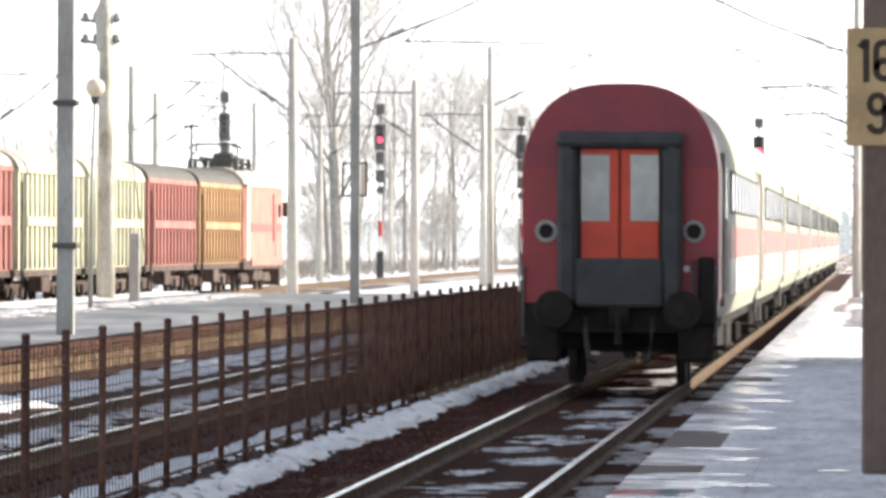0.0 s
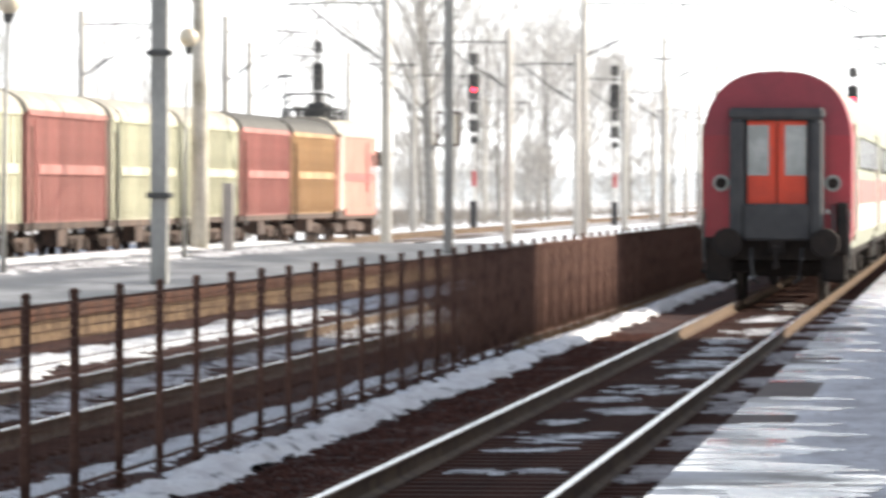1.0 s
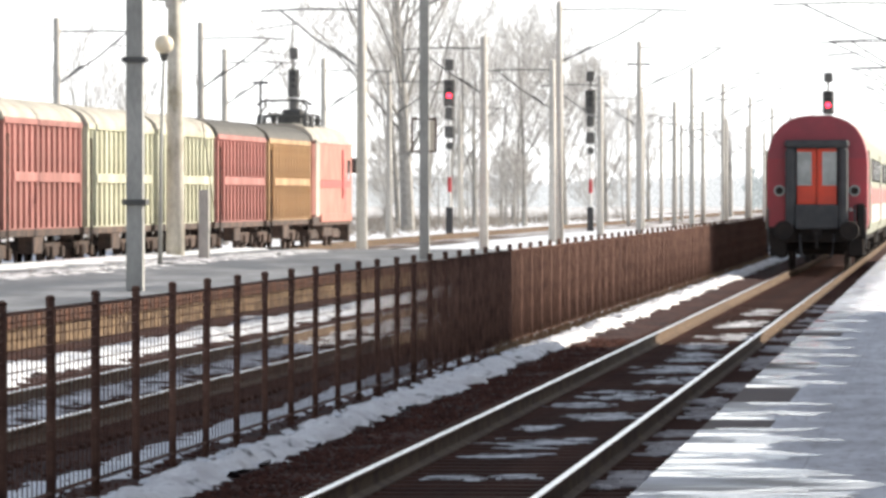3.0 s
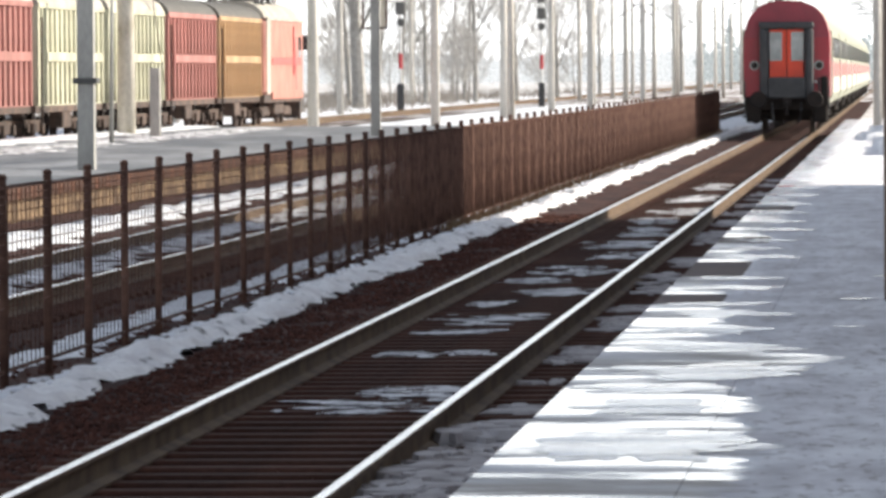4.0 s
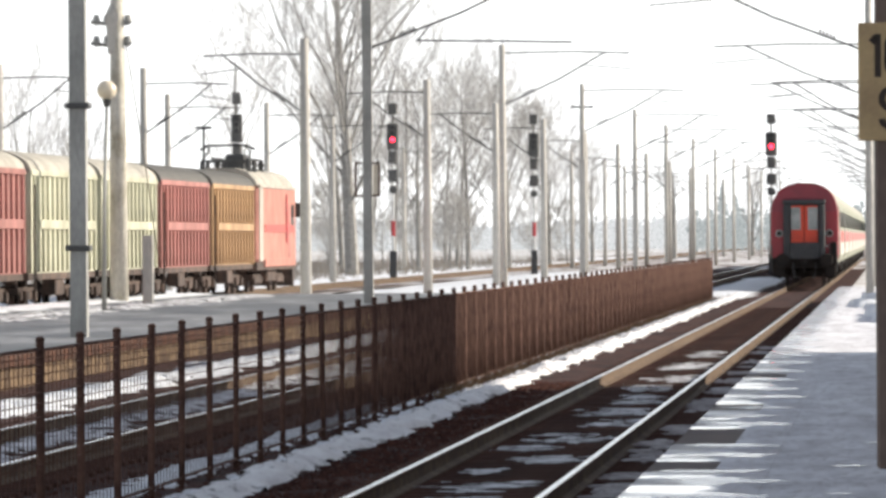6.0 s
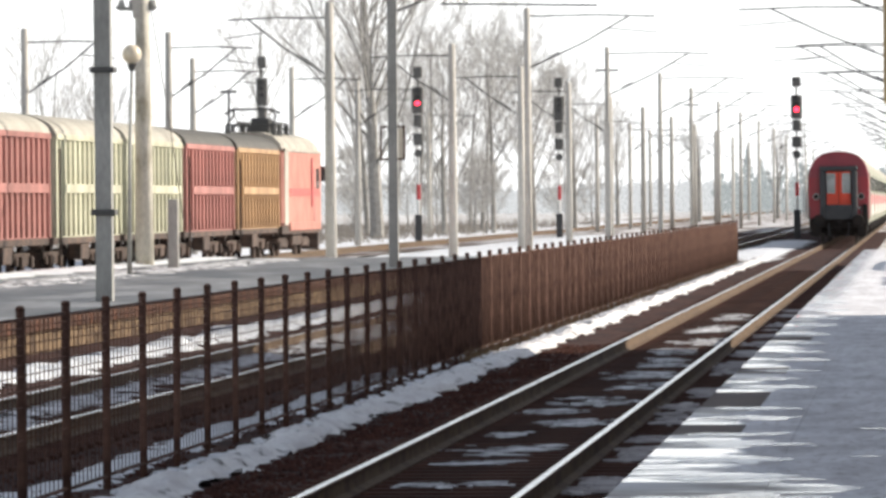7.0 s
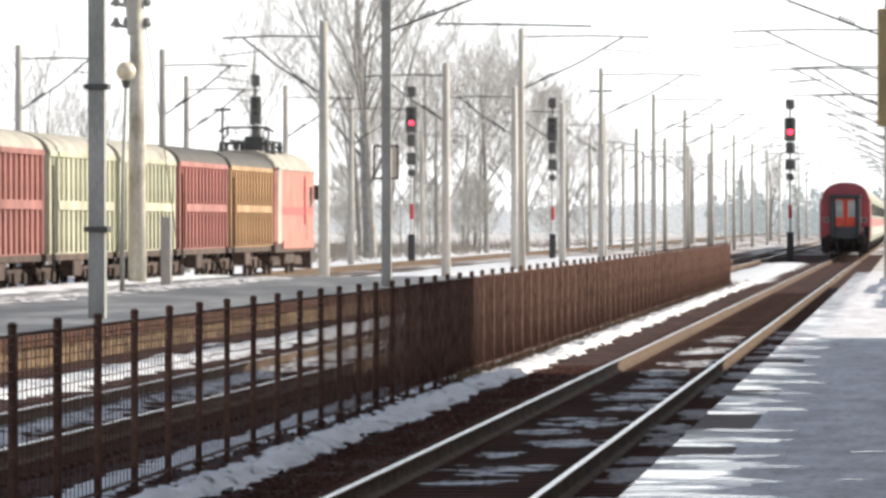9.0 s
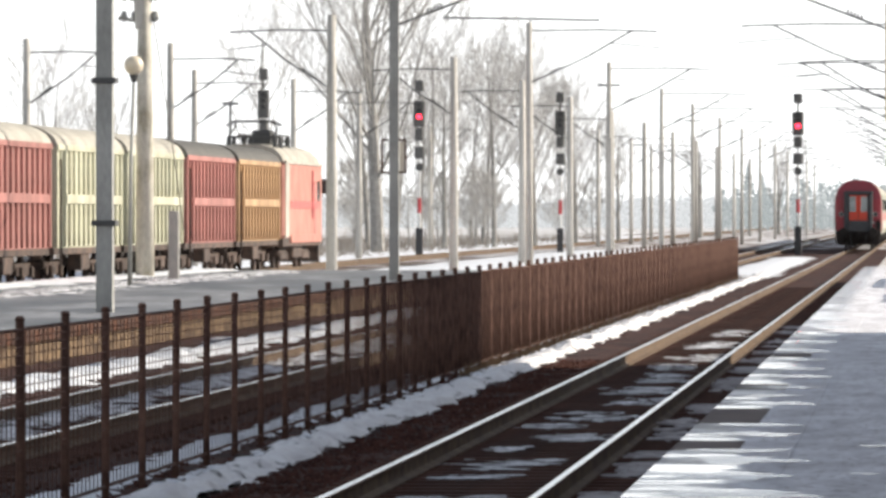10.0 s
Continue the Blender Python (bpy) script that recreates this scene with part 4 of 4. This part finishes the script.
def coach(tail):
    c = thing("passenger_coach", "red-ended express coach with pale sides and a red band" if tail else "express coach with pale sides and a red band", "coach", group="coaches of the departing train")
    L = COACH - 0.7
    prof = coach_profile()
    n = len(prof)
    ends_w = (1.332, 1.36, 1.41, 1.41, 1.36, 1.332)
    ends_y = (0.0, 1.0, 3.0, L - 3.0, L - 1.0, L)

    def loft(first, last, caps=()):
        sh = Shape()
        v = [(x, ends_y[q], z) for q in range(first, last + 1) for x, z in coach_profile(ends_w[q])]
        f, k = [], []
        for q in range(last - first):
            for i in range(n):
                j = (i + 1) % n
                z = (prof[i][1] + prof[j][1]) / 2
                f.append((q * n + i, q * n + j, (q + 1) * n + j, (q + 1) * n + i))
                k.append(1 if z > 3.5 else 0)
        for q in caps:
            f.append(tuple(range(q * n, q * n + n)))
            k.append(0)
        sh.v, sh.f, sh.k = v, f, k
        return sh

    part("body", loft(1, 4), [M_COACHGREY, M_WAGROOF], c)
    part("rear_end", loft(0, 1, (0,)), [M_COACHRED, M_COACHROOF], c, "deep red coach end")
    part("front_end", loft(4, 5, (1,)), [M_COACHRED, M_COACHROOF], c, "deep red coach end")
    for sx in (-1, 1):
        xa, xb = sorted((sx * 1.405, sx * 1.418))
        part("waist_band", Shape().box(xa, xb, 3.0, L - 3.0, 1.75, 2.2), M_COACHBAND, c, "red waist band")
        part("lower_panel", Shape().box(xa, xb, 3.0, L - 3.0, 1.25, 1.745), M_COACHWHITE, c, "white lower panel")
        for w in range(10):
            y = 3.4 + w * 2.05
            win = part("window", Shape().box(sx * 1.412 - 0.02, sx * 1.412 + 0.02, y, y + 1.4, 2.42, 2.95, bevel=0.008), M_GLASS, c)
            part("window_seal", Shape().box(sx * 1.425 - 0.012, sx * 1.425 + 0.012, y - 0.05, y, 2.38, 2.99), M_SEAL, win)
        for y in (1.05, L - 1.95):
            d = part("door", Shape().box(sx * 1.36 - 0.03, sx * 1.36 + 0.03, y, y + 0.9, 1.1, 3.2, bevel=0.01), M_COACHGREY, c)
            part("door_window", Shape().box(sx * 1.38 - 0.02, sx * 1.38 + 0.02, y + 0.2, y + 0.7, 2.2, 3.0), M_GLASS, d)
            part("handrail", Shape().tube([(sx * 1.42, y - 0.06, 1.3), (sx * 1.42, y - 0.06, 2.3)], 0.02, 6), M_WHITE, d)
            part("step", Shape().box(sx * 1.25 - 0.15, sx * 1.25 + 0.15, y, y + 0.9, 0.5, 0.56), M_UNDER, c)
    part("underframe", Shape().box(-1.2, 1.2, 0.4, L - 0.4, 0.75, 1.0, bevel=0.02).box(-1.1, 1.1, 8, 12, 0.35, 0.8, bevel=0.04).box(-1.1, 1.1, 14, 17, 0.3, 0.8, bevel=0.04), M_UNDER, c)
    for y in (3.7, L - 3.7):
        bogie(c, y)
    # gangway and buffers at both ends
    for y, d in ((0, -1), (L, 1)):
        ya, yb = sorted((y, y + d * 0.3))
        g = part("gangway", Shape().box(-0.86, 0.86, ya, yb, 3.26, 3.47, bevel=0.06), M_RUBBER, c, "dark rubber gangway frame")
        for sx in (-1, 1):
            part("side_fold", Shape().box(*sorted((sx * 0.58, sx * 0.84)), ya, yb, 1.15, 3.26, bevel=0.06), M_RUBBER, g)
        yc, yd = sorted((y - d * 0.02, y + d * 0.06))
        part("gangway_floor", Shape().box(-0.6, 0.6, ya, yb, 1.1, 1.76, bevel=0.04), M_RUBBER, g)
        part("backing", Shape().box(-0.62, 0.62, yc, yd, 1.5, 3.28), M_RUBBER, g)
        for sx in (-1, 1):
            xa, xb = sorted((sx * 0.012, sx * 0.53))
            dr = part("door_leaf", Shape().box(xa, xb, *sorted((y, y + d * 0.1)), 1.74, 3.24, bevel=0.012), M_DOORRED, g, "orange-red gangway door leaf")
            xa, xb = sorted((sx * 0.14, sx * 0.528))
            part("door_pane", Shape().box(xa, xb, *sorted((y, y + d * 0.108)), 2.26, 3.16, bevel=0.004), M_PANEGREY, dr)
            part("buffer", Shape().tube([(sx * 0.87, y, 1.06), (sx * 0.87, y + d * 0.45, 1.06), (sx * 0.87, y + d * 0.46, 1.06), (sx * 0.87, y + d * 0.55, 1.06)], [0.11, 0.11, 0.27, 0.25], 14), M_UNDER, c)
            lamp_ring = Shape()
            lamp_ring.tube([(sx * 1.0, y, 2.125), (sx * 1.0, y + d * 0.06, 2.125)], 0.15, 20)
            r = part("tail_lamp", lamp_ring, M_MASTSTEEL, c, "round tail lamp with a pale ring")
            part("lens", Shape().tube([(sx * 1.0, y + d * 0.02, 2.125), (sx * 1.0, y + d * 0.068, 2.125)], 0.1, 18), M_UNDER, r)
            part("end_step", Shape().box(*sorted((sx * 0.8, sx * 1.26)), *sorted((y - d * 0.25, y + d * 0.12)), 0.36, 1.1, bevel=0.05), M_UNDER, c)
        part("end_skirt", Shape().box(-1.3, 1.3, *sorted((y - d * 0.02, y + d * 0.06)), 0.75, 1.16, bevel=0.02), M_UNDER, c)
        part("coupling", Shape().tube([(0, y, 1.0), (0, y + d * 0.5, 0.95), (0, y + d * 0.55, 0.6)], 0.06, 8).box(-0.14, 0.14, *sorted((y, y + d * 0.3)), 0.85, 1.12, bevel=0.03), M_UNDER, c)
        for x in (-0.45, 0.45):
            part("brake_hose", Shape().tube([(x, y + d * 0.1, 0.95), (x, y + d * 0.35, 0.8), (x * 0.9, y + d * 0.3, 0.4), (x * 0.7, y + d * 0.15, 0.35)], 0.035, 7), M_RUBBER, c)
    cap = [(x * 1.332 / 1.41 * 0.99, z - 0.012) for x, z in prof if z > 2.9]
    part("upper_end_panel", Shape().prism(cap, -0.012, 0.004), M_COACHROOF, c, "darker red roof end")
    part("end_gear", Shape().box(1.06, 1.27, -0.16, 0.0, 0.85, 1.78, bevel=0.03), M_UNDER, c, "black corner steps and couplers")
    part("end_gear", Shape().tube([(1.0, -0.05, 1.72), (1.0, -0.2, 1.6), (1.02, -0.22, 1.1), (0.95, -0.1, 0.8)], 0.03, 7), M_RUBBER, c)
    part("label_plate", Shape().box(0.86, 0.94, -0.02, 0.0, 1.58, 1.66), M_WHITE, c, "small pale plate")
    for sx in (-1, 1):
        part("end_handrail", Shape().tube([(sx * 1.3, -0.02, 0.6), (sx * 1.3, -0.12, 0.7), (sx * 1.3, -0.12, 1.6), (sx * 1.3, -0.02, 1.65)], 0.025, 6), M_STEEL, c)
    return c


rear_coach = coach(True)
train = [rear_coach] + [copy_thing(rear_coach, pose(0, 0, 0)) for k in range(8)]

# ---- trees and distance ----
def tree(x, y, height, seed, spread=0.5, trunk=0.3, label="tall bare winter tree with many fine twigs", first=0.2, counts=(12, 8, 5, 5, 3)):
    rnd = random.Random(seed)
    t = thing("bare_tree", label, "tree", at=pose(x, y, -0.3), group="bare trees")
    wood, twigs = Shape(), Shape()

    def twig(p, d, length, r):
        a = d.orthogonal().normalized() * r
        c = d.cross(a)
        bend = Vector((rnd.uniform(-1, 1), rnd.uniform(-1, 1), rnd.uniform(0, 1))) * length * 0.15
        mid, tip = p + d * length * 0.5 + bend, p + d * length
        twigs.add([p + a, p - a * 0.5 + c * 0.87, p - a * 0.5 - c * 0.87, mid + a * 0.6, mid - a * 0.3 + c * 0.5, mid - a * 0.3 - c * 0.5, tip],
                  [(0, 1, 4, 3), (1, 2, 5, 4), (2, 0, 3, 5), (3, 4, 6), (4, 5, 6), (5, 3, 6)])

    def grow(p, d, length, r, level):
        if level >= 4:
            twig(p, d, length, r)
            return
        target = wood if level < 2 else twigs
        pts, rad, q, dd = [p], [r], p, d
        steps = (7, 5, 3, 3)[level]
        for i in range(steps):
            dd = (dd + Vector((rnd.uniform(-1, 1), rnd.uniform(-1, 1), rnd.uniform(-0.2, 0.5))) * (0.045 if level == 0 else 0.16)).normalized()
            q = q + dd * length / steps
            pts.append(q)
            rad.append(r * (1 - (0.8 if level == 0 else 0.65) * (i + 1) / steps))
        target.tube(pts, rad, 8 if level == 0 else 5 if level == 1 else 3)
        for k in range(counts[level]):
            lo = first if level == 0 else 0.2
            u = min(lo + (1 - lo) * (k + rnd.random() * 0.8) / counts[level], 0.98)
            i = min(int(u * steps), steps - 1)
            base = pts[i].lerp(pts[i + 1], u * steps - i)
            a = rnd.uniform(0, math.tau)
            side = Vector((math.cos(a), math.sin(a), 0))
            here = (pts[i + 1] - pts[i]).normalized()
            sp = spread * rnd.uniform(0.75, 1.2)
            nd = (here * (1 - sp) + side * sp + Vector((0, 0, 0.22))).normalized()
            grow(base, nd, length * rnd.uniform(0.42, 0.66) * (1.2 - 0.6 * u if level == 0 else 1.05 - 0.3 * u), max(rad[i] * (0.32 if level == 0 else 0.43), 0.012), level + 1)

    grow(Vector((0, 0, 0)), Vector((0, 0, 1)), height, trunk, 0)
    part("trunk", wood, M_TRUNK, t)
    part("crown", twigs, M_HAZEBARK, t)
    return t


tree(-33.5, 385, 20, 1, 0.5, 0.45, counts=(22, 10, 6, 5, 3))
for k, (x, y, h) in enumerate(((-32, 420, 11), (-30, 440, 12.5), (-29, 470, 12), (-27.5, 500, 10), (-36, 460, 15), (-33, 520, 12), (-42, 400, 14), (-26, 540, 8.5), (-39, 440, 12), (-31, 560, 12), (-35, 500, 14), (-28, 455, 10), (-42, 500, 12), (-46, 525, 13), (-38.5, 480, 11), (-49, 545, 13), (-41, 570, 14))):
    tree(x, y, h, 10 + k, 0.5, 0.2, "bare winter tree in a pale row behind the tracks", counts=(11, 7, 5, 4, 3))
for k, (x, y, h) in enumerate(((-52, 370, 10), (-56, 400, 11), (-50, 385, 8), (-60, 380, 11.5), (-47, 360, 8), (-64, 400, 11))):
    tree(x, y, h, 40 + k, 0.34, 0.13, "thin bare tree behind the goods train", counts=(10, 5, 4, 3, 3))
tree(-22.5, 640, 8.5, 70, 0.62, 0.4, "gnarled pollarded tree at the station's end", 0.4, (7, 6, 5, 4, 3))
tree(-17.0, 760, 9.0, 71, 0.4, 0.25, "dark slim tree among the far masts", 0.15, (12, 6, 4, 3, 3))

for k in range(13):
    tree(-27 - 1.55 * k + 2.5 * math.sin(k * 2.4), 470 + 45 * math.sin(k * 1.7), 4.6 + 1.6 * math.sin(k * 3.1), 90 + k, 0.55, 0.07, "low leafless thicket tree behind the tracks", 0.04, (13, 7, 5, 4, 3))

# low brush along the goods yard
rnd = random.Random(8)
sh = Shape()
for k in range(2400):
    x, y = rnd.uniform(-60, -29.5), rnd.uniform(330, 620)
    h = rnd.uniform(0.3, 1.1) * (0.6 + 0.8 * max(0, noise.noise((x * 0.08, y * 0.03, 2)) + 0.4))
    dx, dy = rnd.uniform(-0.3, 0.3), rnd.uniform(-0.3, 0.3)
    for q in range(3):
        ex, ey, w = x + rnd.uniform(-0.5, 0.5), y + rnd.uniform(-0.5, 0.5), 0.03
        sh.add([(x - w, y, -0.4), (x + w, y, -0.4), (x, y + w, -0.4), (ex + dx, ey + dy, -0.4 + h * rnd.uniform(0.7, 1.1))], [(0, 1, 3), (1, 2, 3), (2, 0, 3)])
tagged(part("low_brush", sh, M_BRUSH), "low leafless brown brush beyond the tracks", "brush", kind="stuff")

# dry weeds at the fence foot
sh = Shape()
for k in range(4500):
    y = 86 + 135 * rnd.random() ** 1.3
    x = FENCE_X + rnd.uniform(-0.15, 0.42) * rnd.random()
    h, w = rnd.uniform(0.05, 0.26), 0.008
    ex, ey = x + rnd.uniform(-0.12, 0.12), y + rnd.uniform(-0.12, 0.12)
    sh.add([(x - w, y, -0.3), (x + w, y, -0.3), (x, y + w, -0.3), (ex, ey, -0.24 + h)], [(0, 1, 3), (1, 2, 3), (2, 0, 3)])
tagged(part("dry_weeds", sh, M_WEED), "dry brown weeds along the fence foot", "weeds", kind="stuff")

# loose ballast
sh = Shape()
for k in range(26000):
    y = 30 + 65 * rnd.random() ** 1.4
    x = rnd.uniform(-5.5, -4.35) if k % 5 < 3 else rnd.choice((rnd.uniform(-4.1, -2.85), rnd.uniform(-2.6, -2.2), rnd.uniform(-7.4, -6.0)))
    r = rnd.uniform(0.012, 0.026)
    z = BED - 0.008 + rnd.uniform(-0.01, 0.015)
    c = [(x + r * rnd.uniform(0.7, 1.2) * q[0], y + r * rnd.uniform(0.7, 1.2) * q[1], z + r * rnd.uniform(0.6, 1.0) * q[2]) for q in ((1, 0, 0), (0, 1, 0), (-1, 0, 0), (0, -1, 0), (0, 0, 1), (0, 0, -1))]
    sh.add(c, [(0, 1, 4), (1, 2, 4), (2, 3, 4), (3, 0, 4), (1, 0, 5), (2, 1, 5), (3, 2, 5), (0, 3, 5)])
tagged(part("loose_ballast", sh, M_STONE), "loose dark ballast stones round the sleepers", "gravel", kind="stuff")

# far woods, glowing faintly in place of air haze
rnd = random.Random(5)


def crown(sh, x, y, height, wide, count, low=0.15):
    """A far bare crown: many small shards round a stem, thinning out upwards."""
    sh.tube([(x, y, -1), (x, y, height * 0.8)], [0.16, 0.05], 4)
    for q in range(count):
        u = low + (1 - low) * rnd.random() ** 0.8
        r = wide * math.sin(math.pi * min(0.97, 0.12 + 0.85 * u)) * math.sqrt(rnd.random())
        a = rnd.uniform(0, math.tau)
        px, pz, e = x + r * math.cos(a), height * u, rnd.uniform(0.12, 0.55)
        sh.add([(px + rnd.uniform(-e, e), y + r * math.sin(a) + rnd.uniform(-e, e), pz + rnd.uniform(-e, e)) for v in range(4)], [(0, 1, 2), (0, 2, 3), (0, 3, 1), (1, 3, 2)])


sh = Shape()
for k in range(900):
    x = rnd.uniform(-300, 30)
    crown(sh, x, 1250 + rnd.uniform(-60, 160), 6.6 * (0.75 + 0.35 * noise.noise((x * 0.03, 0, 0)) + rnd.uniform(-0.1, 0.12)), rnd.uniform(1.8, 3.4), 110, -0.05)
ns = 600
tops = [(-320 + 370 * k / ns, 3.9 + 0.3 * noise.noise((k * 0.05, 0, 1)) + 0.4 * noise.noise((k * 0.4, 0, 2))) for k in range(ns + 1)]
sh.add([(x, 1420, -1) for x, z in tops] + [(x, 1420, z) for x, z in tops], [(k, k + 1, ns + 2 + k, ns + 1 + k) for k in range(ns)])
tagged(part("backdrop_woods", sh, M_HAZEWOODS), "line of far woods, its haze a pale blue-grey glow", "woods", kind="stuff")
sh = Shape()
for k in range(90):
    x = -33 + 34 * rnd.random()
    crown(sh, x, 1040 + rnd.uniform(-40, 60), rnd.uniform(4.0, 7.4) * (1.15 if x > -24 else 0.9), rnd.uniform(1.0, 2.0), 70, 0.02)
tagged(part("backdrop_grove", sh, M_HAZEGROVE), "grove behind the far masts, its haze a grey glow", "woods", kind="stuff")


def conifer(x, y, height):
    g = thing("conifer", "dark conifer behind the far masts, its haze a dim glow", "tree", at=pose(x, y, -0.4))
    part("trunk", Shape().tube([(0, 0, 0), (0, 0, height)], [0.2, 0.03], 6), M_HAZEGROVE, g)
    boughs = Shape()
    for q in range(260):
        u = rnd.random() ** 0.9
        reach, a = (0.25 + 0.2 * height * (1 - u)) * rnd.uniform(0.5, 1.1), rnd.uniform(0, math.tau)
        z, c, d = height * (0.08 + 0.92 * u), math.cos(a), math.sin(a)
        boughs.add([(0, 0, z), (c * reach - d * 0.2, d * reach + c * 0.2, z - 0.4), (c * reach * 1.1, d * reach * 1.1, z - 0.2), (c * reach + d * 0.2, d * reach - c * 0.2, z - 0.5)], [(0, 1, 2), (0, 2, 3), (0, 3, 1), (1, 3, 2)])
    part("foliage", boughs, M_HAZEGROVE, g)


conifer(-27.5, 1010, 11.0)
conifer(-25.6, 1022, 9.4)

# ---- kilometre board on its column ----
column = thing("board_column", "brown steel platform column carrying a yellow board", "column", at=pose(0.12, 45.6, PLAT))
part("shaft", Shape().box(-0.24, 0.24, -0.15, 0.15, 0, 8, bevel=0.02), M_COLUMN, column)
board = part("number_board", Shape().box(-0.36, 0.6, -0.21, -0.16, 2.394, 3.255, bevel=0.012), M_SIGN, column, "faded yellow board with dark numbers")


def stroke(sh, line, width):
    """A flat painted line of one width through points (x, z)."""
    pts = [Vector(p) for p in line]
    v = []
    for i, p in enumerate(pts):
        d = (pts[min(i + 1, len(pts) - 1)] - pts[max(i - 1, 0)]).normalized() * (width / 2)
        v += [(p.x - d.y, y, p.y + d.x) for y in (-0.216, -0.211)] + [(p.x + d.y, y, p.y - d.x) for y in (-0.216, -0.211)]
    f = [(0, 1, 3, 2), (4 * len(pts) - 4, 4 * len(pts) - 2, 4 * len(pts) - 1, 4 * len(pts) - 3)]
    for i in range(len(pts) - 1):
        o = 4 * i
        f += [(o, o + 2, o + 6, o + 4), (o + 1, o + 5, o + 7, o + 3), (o, o + 4, o + 5, o + 1), (o + 2, o + 3, o + 7, o + 6)]
    return sh.add(v, f)


def nine():
    bowl = [(0.25 + 0.18 * math.cos(math.pi * i / 10), 0.71 + 0.21 * math.sin(math.pi * i / 10)) for i in range(21)]
    hook = [(0.43, 0.71)] + [(0.25 + 0.18 * math.cos(math.pi * i / 10), 0.25 - 0.17 * math.sin(math.pi * i / 10)) for i in range(11)]
    return [bowl, hook]


DIGIT_H = 0.315
six = [[(0.5 - x, 1 - z) for x, z in line] for line in nine()]
one = [[(0.17, 0), (0.17, 1)], [(0.02, 0.8), (0.13, 0.93)]]
for lines, x, z in ((one, -0.269, 2.857), (six, -0.166, 2.857), (nine(), -0.211, 2.474)):
    sh = Shape()
    for line in lines:
        stroke(sh, [(x + DIGIT_H * px, z + DIGIT_H * pz) for px, pz in line], 0.15 * DIGIT_H)
    part("digit", sh, M_SIGNINK, board, "dark brown digit")


# ---- movement ----
def motions():
    for k, c in enumerate(train):
        walk(c, [(t, pose(TRACK1, y + COACH * k, 0)) for t, y in REAR])


motions()
